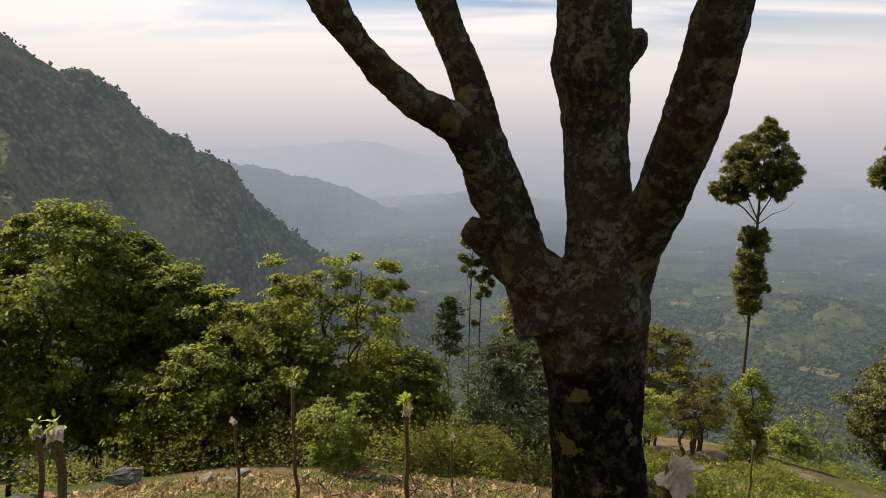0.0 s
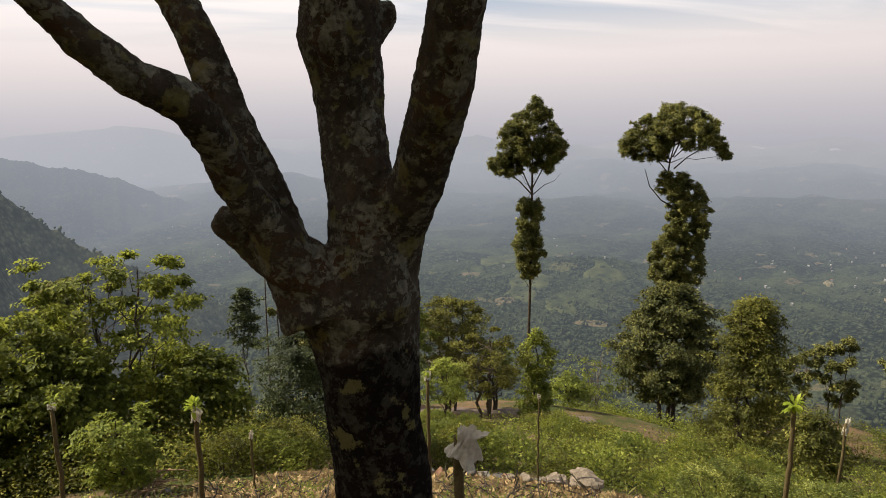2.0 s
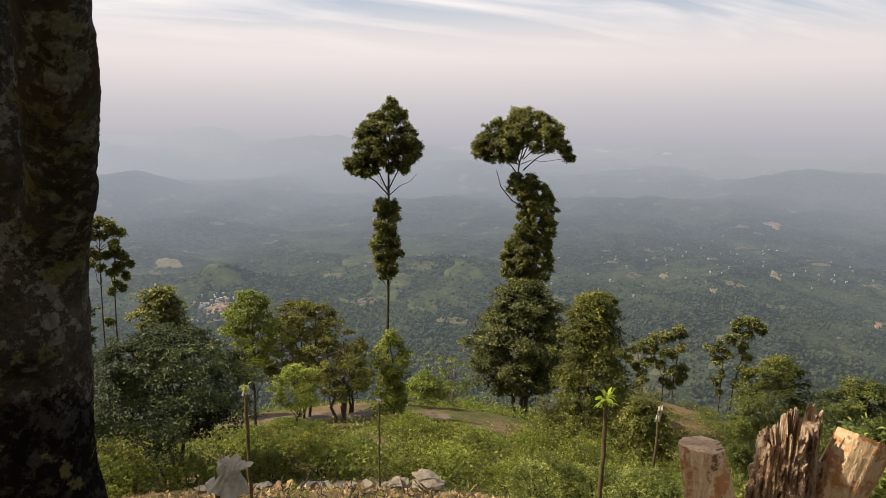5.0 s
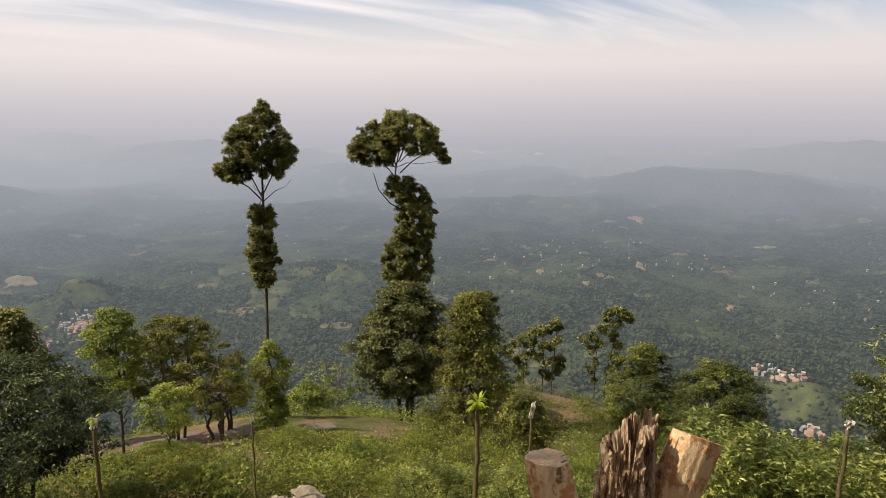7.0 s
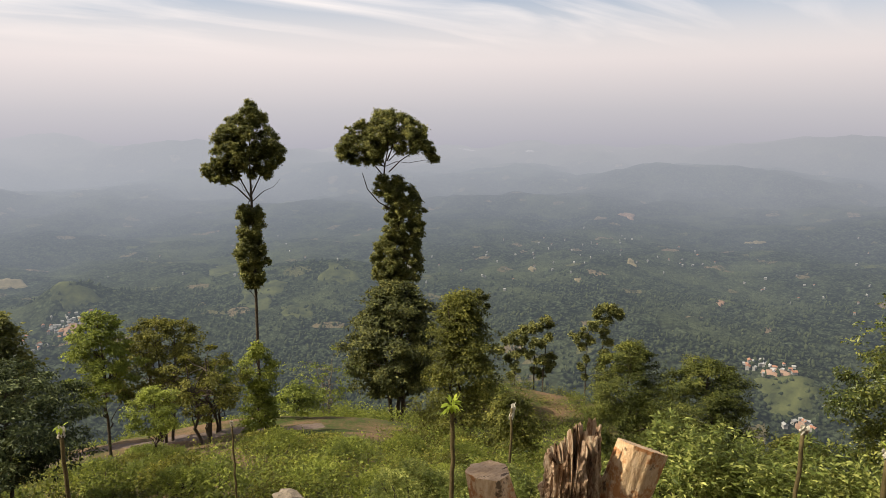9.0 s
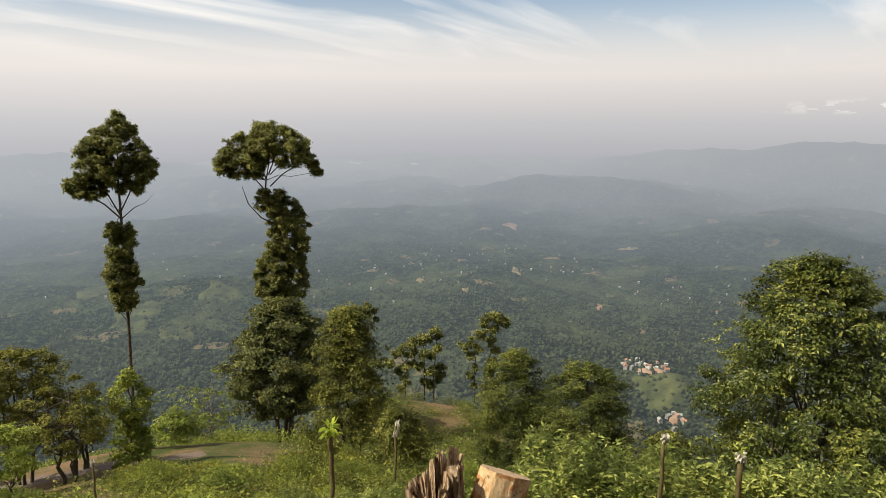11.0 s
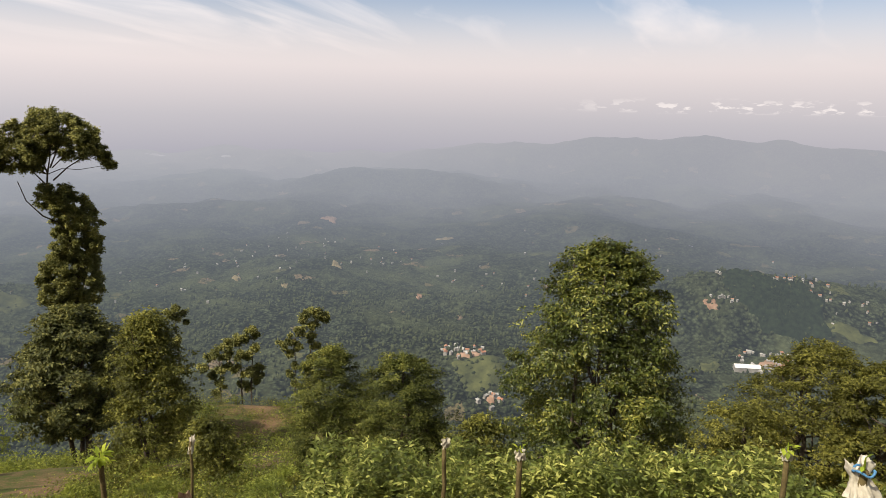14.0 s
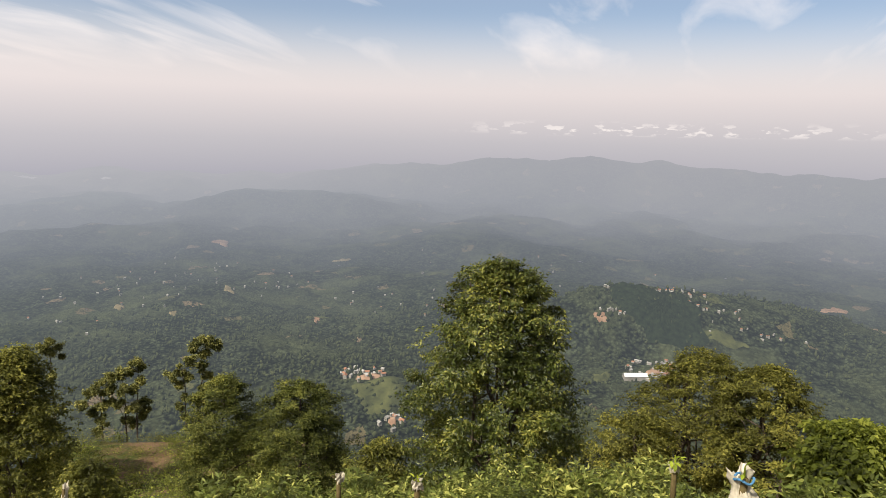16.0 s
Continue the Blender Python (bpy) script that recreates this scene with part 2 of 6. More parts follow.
def with_painted_haze(n, l, surface):
    """Paints haze onto far land as emission, stronger with distance and towards the sun."""
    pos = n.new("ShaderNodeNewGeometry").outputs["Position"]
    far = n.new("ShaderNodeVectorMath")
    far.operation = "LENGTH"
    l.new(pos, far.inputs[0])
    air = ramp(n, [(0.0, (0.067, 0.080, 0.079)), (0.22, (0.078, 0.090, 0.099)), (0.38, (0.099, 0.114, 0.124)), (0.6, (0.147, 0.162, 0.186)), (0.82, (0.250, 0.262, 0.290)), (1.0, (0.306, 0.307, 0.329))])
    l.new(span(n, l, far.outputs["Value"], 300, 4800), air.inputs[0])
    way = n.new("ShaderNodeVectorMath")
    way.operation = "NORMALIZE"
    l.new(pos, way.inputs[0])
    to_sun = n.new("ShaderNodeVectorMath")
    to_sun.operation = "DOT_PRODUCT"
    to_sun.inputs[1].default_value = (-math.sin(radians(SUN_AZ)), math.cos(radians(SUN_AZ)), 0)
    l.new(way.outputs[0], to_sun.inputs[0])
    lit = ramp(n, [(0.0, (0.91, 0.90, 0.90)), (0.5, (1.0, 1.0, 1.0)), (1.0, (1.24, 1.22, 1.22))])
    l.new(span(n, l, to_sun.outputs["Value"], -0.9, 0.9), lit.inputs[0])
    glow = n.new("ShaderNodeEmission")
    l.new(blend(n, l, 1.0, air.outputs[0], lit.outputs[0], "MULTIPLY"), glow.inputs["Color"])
    keep = math_node(n, l, "POWER", 2.718, math_node(n, l, "MULTIPLY", math_node(n, l, "POWER", math_node(n, l, "DIVIDE", far.outputs["Value"], HAZE_LENGTH), 1.5), -1.0))
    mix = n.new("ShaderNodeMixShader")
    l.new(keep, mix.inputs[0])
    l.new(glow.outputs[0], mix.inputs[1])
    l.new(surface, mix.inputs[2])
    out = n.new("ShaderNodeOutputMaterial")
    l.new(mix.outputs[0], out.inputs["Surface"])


def backdrop_material(name, forest, field, field_part, grain=1.0, plot_part=0.965, bright=3.4):
    """Far land: woods broken by pasture and small plots, under painted haze."""
    m, n, l = material(name)
    pos = n.new("ShaderNodeNewGeometry").outputs["Position"]
    tufts = n.new("ShaderNodeTexVoronoi")
    tufts.inputs["Scale"].default_value = 0.11 * grain
    l.new(pos, tufts.inputs["Vector"])
    canopy = noise_tex(n, l, pos, 0.04 * grain, 9.0, 0.75)
    both = math_node(n, l, "ADD", math_node(n, l, "MULTIPLY", canopy, 0.82), math_node(n, l, "MULTIPLY", tufts.outputs["Distance"], -0.3))
    # crowns painted lit and the gaps between them dark
    wood = ramp(n, [(0.17, tuple(c * 0.1 for c in forest)), (0.29, forest), (0.43, tuple(c * bright for c in forest))])
    l.new(both, wood.inputs[0])
    patches = noise_tex(n, l, pos, 0.0034, 8.0, 0.66, 0.6)
    grass = ramp(n, [(0.35, tuple(c * 0.7 for c in field)), (0.7, tuple(c * 1.35 for c in field))])
    l.new(noise_tex(n, l, pos, 0.014, 7.0, 0.65), grass.inputs[0])
    col = blend(n, l, span(n, l, patches, field_part, field_part + 0.16, 0.0, 0.75), wood.outputs[0], grass.outputs[0])
    plots = n.new("ShaderNodeTexVoronoi")
    plots.inputs["Scale"].default_value = 0.021
    l.new(pos, plots.inputs["Vector"])
    cell = n.new("ShaderNodeSeparateColor")
    l.new(plots.outputs["Color"], cell.inputs[0])
    tilled = ramp(n, [(0.0, (0.085, 0.095, 0.04)), (0.5, (0.13, 0.11, 0.06)), (1.0, (0.20, 0.15, 0.10))])
    l.new(cell.outputs[1], tilled.inputs[0])
    col = blend(n, l, math_node(n, l, "MULTIPLY", math_node(n, l, "GREATER_THAN", cell.outputs[0], plot_part), span(n, l, canopy, 0.42, 0.5)), col, tilled.outputs[0])
    p = n.new("ShaderNodeBsdfPrincipled")
    p.inputs["Roughness"].default_value, p.inputs["Specular IOR Level"].default_value = 0.95, 0.0
    l.new(col, p.inputs["Base Color"])
    b = n.new("ShaderNodeBump")
    b.inputs["Strength"].default_value, b.inputs["Distance"].default_value = 1.0, 9.0
    l.new(both, b.inputs["Height"])
    l.new(b.outputs[0], p.inputs["Normal"])
    with_painted_haze(n, l, p.outputs[0])
    return m


def far_paint(name, dark, light, scale=0.05):
    """Paint, tiles or soil of something far down in the valley, under painted haze."""
    m, n, l = material(name)
    pos = n.new("ShaderNodeNewGeometry").outputs["Position"]
    col = ramp(n, [(0.35, dark), (0.65, light)])
    l.new(noise_tex(n, l, pos, scale, 6.0, 0.65), col.inputs[0])
    p = n.new("ShaderNodeBsdfPrincipled")
    p.inputs["Roughness"].default_value, p.inputs["Specular IOR Level"].default_value = 0.9, 0.1
    l.new(col.outputs[0], p.inputs["Base Color"])
    with_painted_haze(n, l, p.outputs[0])
    return m


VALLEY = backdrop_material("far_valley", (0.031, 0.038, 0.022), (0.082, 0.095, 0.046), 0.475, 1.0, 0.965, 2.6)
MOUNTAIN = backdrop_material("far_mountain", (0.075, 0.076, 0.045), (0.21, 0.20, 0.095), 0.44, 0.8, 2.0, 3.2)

# ---- helpers for meshes ----
def mesh_of(name, verts, faces, mat, smooth=False):
    me = bpy.data.meshes.new(name)
    me.from_pydata([tuple(v) for v in verts], [], [tuple(f) for f in faces])
    me.materials.append(mat)
    if smooth:
        me.polygons.foreach_set("use_smooth", [True] * len(me.polygons))
    me.update()
    return me


def quick_mesh(name, verts, tris, mat, smooth=False):
    """A mesh of triangles from arrays."""
    me = bpy.data.meshes.new(name)
    verts, tris = np.ascontiguousarray(verts, np.float32), np.ascontiguousarray(tris, np.int32)
    me.vertices.add(len(verts))
    me.vertices.foreach_set("co", verts.ravel())
    me.loops.add(tris.size)
    me.loops.foreach_set("vertex_index", tris.ravel())
    me.polygons.add(len(tris))
    me.polygons.foreach_set("loop_start", np.arange(0, tris.size, 3, dtype=np.int32))
    me.polygons.foreach_set("loop_total", np.full(len(tris), 3, np.int32))
    if smooth:
        me.polygons.foreach_set("use_smooth", np.ones(len(tris), bool))
    me.materials.append(mat)
    me.update(calc_edges=True)
    me.validate()
    return me


def grid_tris(rows, cols):
    i = np.arange(rows - 1)[:, None] * cols + np.arange(cols - 1)[None]
    i = i.ravel()
    return np.concatenate([np.stack([i, i + 1, i + cols + 1], 1), np.stack([i, i + cols + 1, i + cols], 1)])


def lattice(x, y, seed):
    """Smooth random heights between -1 and 1 on a unit lattice."""
    def h(i, j):
        k = (i.astype(np.int64) * 374761393 + j.astype(np.int64) * 668265263 + seed * 1442695041) & 0x7FFFFFFF
        k = ((k ^ (k >> 13)) * 1274126177) & 0x7FFFFFFF
        return ((k ^ (k >> 16)) & 0xFFFF) / 32767.5 - 1
    i, j = np.floor(x), np.floor(y)
    u, v = x - i, y - j
    u, v = u * u * (3 - 2 * u), v * v * (3 - 2 * v)
    return (h(i, j) * (1 - u) + h(i + 1, j) * u) * (1 - v) + (h(i, j + 1) * (1 - u) + h(i + 1, j + 1) * u) * v


def rolling(x, y, size, seed, octaves=4, fall=0.5):
    total, amp = 0.0, 1.0
    for k in range(octaves):
        total = total + amp * lattice(x / size + 17.3 * k, y / size - 9.1 * k, seed + k)
        size, amp = size / 2, amp * fall
    return total


# ---- near ground: a terrace edge, then a steep tea slope ----
FRONT_R = [0, 1.2, 2.3, 3.6, 8.3, 12.8, 34, 75, 110, 140, 200, 260]
FRONT_Z = [0, -0.03, -0.45, -1.12, -3.55, -5.45, -14.7, -33.5, -48.5, -63, -115, -170]
RIGHT_Z = [0, -0.0, -0.12, -0.42, -3.5, -5.9, -16.3, -36.5, -58, -80, -130, -180]


def ground_height(x, y):
    x, y = np.asarray(x, float), np.asarray(y, float)
    r, az = np.hypot(x, y), np.degrees(np.arctan2(-x, y))
    to_right = np.clip((-az - 30) / 25, 0, 1)
    z = np.interp(r, FRONT_R, FRONT_Z) * (1 - to_right) + np.interp(r, FRONT_R, RIGHT_Z) * to_right
    # unseen steep rise behind the camera, added to cut sky light from there
    behind = np.clip((np.abs(az + 30) - 95) / 40, 0, 1)
    z = z * (1 - behind) + np.where(r < 4, 0.12 * r, 0.48 + 0.62 * (r - 4)) * behind
    z = z + 0.8 * np.exp(-((r - 45.0) / 6.0) ** 2) * np.clip((az + 44) / 8, 0, 1) * np.clip((4 - az) / 8, 0, 1)
    z = z - np.where(x < 0, 0.105, 0.08) * x * np.clip(r / 13, 0, 1) * np.clip((24 - r) / 8, 0, 1) * (1 - to_right)
    # the knoll that carries the small gum trees
    z = z + 8.3 * np.exp(-((r - 92.0) / 13.0) ** 2) * np.clip((-38 - az) / 6, 0, 1) * np.clip((az + 68) / 8, 0, 1)
    bumps = 0.05 * rolling(x, y, 1.7, 5, 3) * np.clip(r / 3, 0, 1) + 0.5 * rolling(x, y, 14.0, 9, 3) * np.clip((r - 8) / 20, 0, 1)
    return z + bumps


def on_ground(x, y, lift=0.0):
    return Vector((x, y, float(ground_height(x, y)) + lift))


def polar_sheet(name, az0, az1, cols, radii, height, mat):
    az = np.radians(np.linspace(az0, az1, cols))[None]
    r = np.asarray(radii)[:, None]
    x, y = -np.sin(az) * r, np.cos(az) * r
    z = height(x, y)
    return new(name, quick_mesh(name, np.stack([x, y, z], -1).reshape(-1, 3), grid_tris(len(radii), cols), mat, True))


ground = polar_sheet("ground", 180, -180, 241, [0.02] + list(np.geomspace(0.3, 260, 130)), ground_height, GROUND)
tagged(ground, "steep hillside of dry litter, low weeds and soil", "ground", kind="structure")

# ---- far land ----
FLOOR = -480.0


def bump_at(x, y, az, r, height, wide, deep, turn_deg=0.0):
    """A rounded hill at a bearing and distance."""
    cx, cy = -math.sin(radians(az)) * r, math.cos(radians(az)) * r
    a = radians(az + turn_deg)
    u = (x - cx) * math.cos(a) + (y - cy) * math.sin(a)
    v = -(x - cx) * math.sin(a) + (y - cy) * math.cos(a)
    return height * np.exp(-((u / wide) ** 2 + (v / deep) ** 2))


CREST_AZ = [-12, -4, 5.1, 8.9, 11.7, 14.0, 15.7, 17.0, 18.2, 20.7, 21.4, 23.2, 24.1, 25.8, 27.2, 27.9, 29.9, 31.2, 32.3, 33.1, 45, 70]
CREST_EL = [-30, -19, -13.36, -11.39, -9.67, -7.83, -6.07, -4.67, -2.58, -1.44, -0.48, 0.13, 1.1, 2.82, 3.91, 4.45, 4.17, 4.92, 5.99, 6.68, 10, 13]
RIDGE_AZ = [-2, 3, 7.9, 10.6, 14.2, 18, 30]
RIDGE_EL = [-11, -7.4, -5.3, -4.1, -3.4, -2.6, -2]


def valley_height(x, y):
    r, az = np.hypot(x, y), np.degrees(np.arctan2(-x, y))
    z = np.interp(r, [120, 200, 260, 420, 900, 1100, 3000, 3600, 4400, 4900], [-62, -122, -180, -300, -455, FLOOR, FLOOR, -440, -330, -255])
    out = np.clip((r - 500) / 900, 0, 1)
    z = z + out * 22 * rolling(x, y, 420, 21, 5, 0.55)
    far = np.clip((r - 2700) / 900, 0, 1)
    z = z + far * 55 * np.abs(rolling(x, y, 700, 33, 4, 0.5))
    # knolls, spurs and the wooded hill with its hamlet
    z = z + bump_at(x, y, -9.5, 1850, 60, 110, 70) + bump_at(x, y, -3, 2000, 50, 120, 90)
    z = z + bump_at(x, y, -67.8, 1260, 32, 120, 80) + bump_at(x, y, -88, 1720, 135, 260, 150, 8) + bump_at(x, y, -98, 1900, 75, 330, 180)
    z = z + bump_at(x, y, -28, 2000, 40, 260, 130) + bump_at(x, y, -83, 900, 70, 150, 200) + bump_at(x, y, -100, 1000, 120, 200, 220)
    z = z + bump_at(x, y, -78, 2900, 60, 500, 260) + bump_at(x, y, -45, 3300, 50, 500, 200)
    # tableland and long ranges at the rim
    z = z + bump_at(x, y, -82, 4500, 200, 1350, 260) + bump_at(x, y, -112, 4300, 230, 1300, 260)
    z = z + bump_at(x, y, -58, 3850, 75, 900, 200) + bump_at(x, y, 8, 4400, 210, 900, 260) + bump_at(x, y, -8, 4700, 110, 420, 160)
    z = z + bump_at(x, y, -20, 4400, 130, 600, 200) + bump_at(x, y, 28, 4300, 200, 900, 260) + bump_at(x, y, -3, 3600, 75, 520, 260)
    return z + out * 4 * rolling(x, y, 45, 55, 3, 0.6)


def mountain_height(x, y):
    """A craggy spur that comes down to the right, its crest under two kilometres off."""
    r, az = np.hypot(x, y), np.degrees(np.arctan2(-x, y))
    crest_r = 1450 + 8 * (20 - np.clip(az, -10, 60))
    crest = 1.6 + crest_r * np.tan(np.radians(np.interp(az, CREST_AZ, CREST_EL)))
    crest = crest + 4 * rolling(az * 0.7, az * 0 + 3.0, 1.0, 71, 3, 0.5) * np.clip((az - 12) / 8, 0, 1)
    gully = 75 * np.abs(rolling(x, y, 260, 81, 5, 0.55))
    drop = np.where(r < crest_r, 0.82 * (crest_r - r), 1.2 * (r - crest_r))
    # the crest rises and falls in shoulders, and spurs run down from it
    z = crest - drop - gully * np.clip(np.abs(crest_r - r) / 150, 0, 1)
    return z + 4.0 * rolling(x, y, 26, 91, 3, 0.6)


def ridge_height(x, y):
    """The lower, paler spur behind it."""
    r, az = np.hypot(x, y), np.degrees(np.arctan2(-x, y))
    crest_r = 3300.0
    crest = 1.6 + crest_r * np.tan(np.radians(np.interp(az, RIDGE_AZ, RIDGE_EL))) + 10 * rolling(az * 0.8, az * 0, 1.0, 41, 3)
    drop = np.where(r < crest_r, 0.55 * (crest_r - r), 0.7 * (r - crest_r))
    return crest - drop - 30 * np.abs(rolling(x, y, 260, 45, 4)) * np.clip(np.abs(crest_r - r) / 120, 0, 1)


CROWN_RNG = np.random.default_rng(8)


def wooded(height, low, high):
    """The height with the uneven tops of woods on it."""
    def rough(x, y):
        woods = np.clip(0.55 - rolling(x, y, 160, 27, 3), 0, 1)
        return height(x, y) + CROWN_RNG.uniform(low, high, x.shape) * woods
    return rough


def near_rows(x, y):
    return valley_height(x, y) - 4 * (np.hypot(x, y) < 262)


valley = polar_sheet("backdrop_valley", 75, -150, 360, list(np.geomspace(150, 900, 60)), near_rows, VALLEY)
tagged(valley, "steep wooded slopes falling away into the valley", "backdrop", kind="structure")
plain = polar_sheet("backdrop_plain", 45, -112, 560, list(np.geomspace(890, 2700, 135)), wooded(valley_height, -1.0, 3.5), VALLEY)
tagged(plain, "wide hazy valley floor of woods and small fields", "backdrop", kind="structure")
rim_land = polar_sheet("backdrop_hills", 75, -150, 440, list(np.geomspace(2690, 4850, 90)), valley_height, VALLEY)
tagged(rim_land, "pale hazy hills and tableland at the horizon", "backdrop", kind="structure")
mountain = polar_sheet("backdrop_mountain", 50, -12, 370, list(np.linspace(640, 1850, 175)), wooded(mountain_height, -1.0, 3.5), MOUNTAIN)
tagged(mountain, "dark wooded mountain spur with a craggy crest", "mountain", kind="structure")
spur = polar_sheet("backdrop_ridge", 40, -3, 300, list(np.linspace(2500, 3700, 90)), wooded(ridge_height, -2.0, 7.0), VALLEY)
tagged(spur, "pale hazy ridge coming down into the valley", "ridge", kind="structure")

# ---- plants: builders ----
def part(name, data, parent, label=""):
    ob = new(name, data)
    ob.parent = parent
    if label:
        ob["label"] = label
    return ob


def thing(name, place, label, category, group="", kind=""):
    ob = new(name)
    ob.matrix_basis = Matrix.Translation(place)
    ob.empty_display_size = 0.2
    return tagged(ob, label, category, group, kind)


def blades(pts, length, width, rng, droop=0.3, up=0.8, vary=0.35, out=None, simple=False, face=0.0, lie=None):
    """Arrays of folded leaf blades, two triangles each (simple: one), that start at the points."""
    n = len(pts)
    d = rng.normal(size=(n, 3))
    if out is not None:
        d = d + out * 1.2
    d[:, 2] = d[:, 2] * 0.5 - droop
    d /= np.linalg.norm(d, axis=1, keepdims=True) + 1e-9
    u = rng.normal(size=(n, 3)) * (1 - up * 0.6)
    u[:, 2] += up
    side = np.cross(d, u)
    side /= np.linalg.norm(side, axis=1, keepdims=True) + 1e-9
    nor = np.cross(side, d)
    if face or lie is not None:                 # leaves that lie like shingles on their clump or crown
        nor = (out * face if lie is None else lie) + rng.normal(size=(n, 3)) * 0.5 + np.array([0, 0, 0.35])
        nor /= np.linalg.norm(nor, axis=1, keepdims=True) + 1e-9
        d = d - nor * (d * nor).sum(1, keepdims=True)
        d /= np.linalg.norm(d, axis=1, keepdims=True) + 1e-9
        side = np.cross(nor, d)
    size = (1 + vary * rng.uniform(-1, 1, (n, 1)))
    L, W = length * size, width * size
    if simple:
        verts = np.stack([pts + side * W * 0.5 + d * L * 0.2, pts - side * W * 0.5 + d * L * 0.35, pts + d * L], 1).reshape(-1, 3)
        return verts, np.arange(n * 3).reshape(n, 3)
    mid = pts + d * L * 0.45
    a, b = mid + side * W * 0.5 + nor * W * 0.18, mid - side * W * 0.5 + nor * W * 0.18
    tip = pts + d * L - np.array([0, 0, 1]) * L * 0.12
    verts = np.stack([pts, a, tip, b], 1).reshape(-1, 3)
    k = np.arange(n) * 4
    tris = np.concatenate([np.stack([k, k + 1, k + 2], 1), np.stack([k, k + 2, k + 3], 1)])
    return verts, tris


def clump_points(rng, centre, radius, count, flat=0.7, shell=0.45):
    g = rng.normal(size=(count, 3))
    g /= np.linalg.norm(g, axis=1, keepdims=True)
    g *= (rng.uniform(0, 1, (count, 1)) ** shell) * (0.6 + 0.75 * rng.uniform(0, 1, (count, 1)) ** 1.6)
    lump = 1 + 0.25 * np.sin(g[:, :1] * 7 + radius * 9) * np.cos(g[:, 1:2] * 6)
    return np.asarray(centre) + g * radius * lump * np.array([1, 1, flat]), g


def tufts(rng, centre, radius, count, size, flat=0.7, droop=0.3, each=13, stretch=None, lie=None):
    """Leaves in separate tufts, as twigs carry them, spread through a flattened clump with gaps between."""
    k = max(3, count // each)
    g = rng.normal(size=(k, 3))
    g /= np.linalg.norm(g, axis=1, keepdims=True)
    seat = g * (rng.uniform(0, 1, (k, 1)) ** 0.42) * radius * np.array([1, 1, flat]) * rng.uniform(0.75, 1.2, (k, 1))
    if stretch is not None:
        seat = seat + (seat @ stretch)[:, None] * stretch * rng.uniform(0.2, 0.8)
    near = np.repeat(np.arange(k), each)
    off = rng.normal(size=(len(near), 3)) * np.array([1, 1, 0.42])
    pts = np.asarray(centre) + seat[near] + off * size[0] * 0.55
    way = off / (np.linalg.norm(off, axis=1, keepdims=True) + 1e-6) + g[near] * 0.35
    return blades(pts, size[0], size[1], rng, droop, 0.95, out=way * 1.3, lie=lie)


def tube(verts, tris, path, sides=7):
    """Adds a tapered, slightly crooked tube along (x, y, z, radius) points to two lists."""
    path = np.asarray(path, float)
    base = sum(len(v) for v in verts)
    rings = []
    for i, p in enumerate(path):
        a, b = path[max(i - 1, 0), :3], path[min(i + 1, len(path) - 1), :3]
        d = (b - a) / (np.linalg.norm(b - a) + 1e-9)
        ref = np.array([1.0, 0, 0]) if abs(d[0]) < 0.8 else np.array([0, 1.0, 0])
        u = np.cross(d, ref)
        u /= np.linalg.norm(u)
        v = np.cross(d, u)
        ang = np.arange(sides) / sides * 2 * np.pi
        rings.append(p[:3] + p[3] * (np.cos(ang)[:, None] * u + np.sin(ang)[:, None] * v))
    verts.append(np.concatenate(rings))
    for i in range(len(path) - 1):
        k = np.arange(sides)
        j = (k + 1) % sides
        o = base + i * sides
        tris.append(np.stack([o + k, o + j, o + sides + j], 1))
        tris.append(np.stack([o + k, o + sides + j, o + sides + k], 1))


def crooked(rng, a, b, r0, r1, steps=6, wild=0.06):
    """A path from a to b that wanders, thinning from r0 to r1."""
    a, b = np.asarray(a, float), np.asarray(b, float)
    n = np.linalg.norm(b - a)
    rows = []
    for k in range(steps + 1):
        f = k / steps
        p = a + (b - a) * f + rng.normal(size=3) * wild * n * math.sin(math.pi * f)
        rows.append((*p, r0 + (r1 - r0) * f))
    return rows


def trunk_parts(name, V, T, arms, bark, root):
    """The stems as one mesh, and each limb as a part of it."""
    body = part("trunk", quick_mesh(name + "_trunk", np.concatenate(V), np.concatenate(T), bark, True), root)
    for run in arms:
        v, t = [], []
        tube(v, t, run, 5)
        part("limb", quick_mesh("limb", np.concatenate(v), np.concatenate(t), bark, True), body)


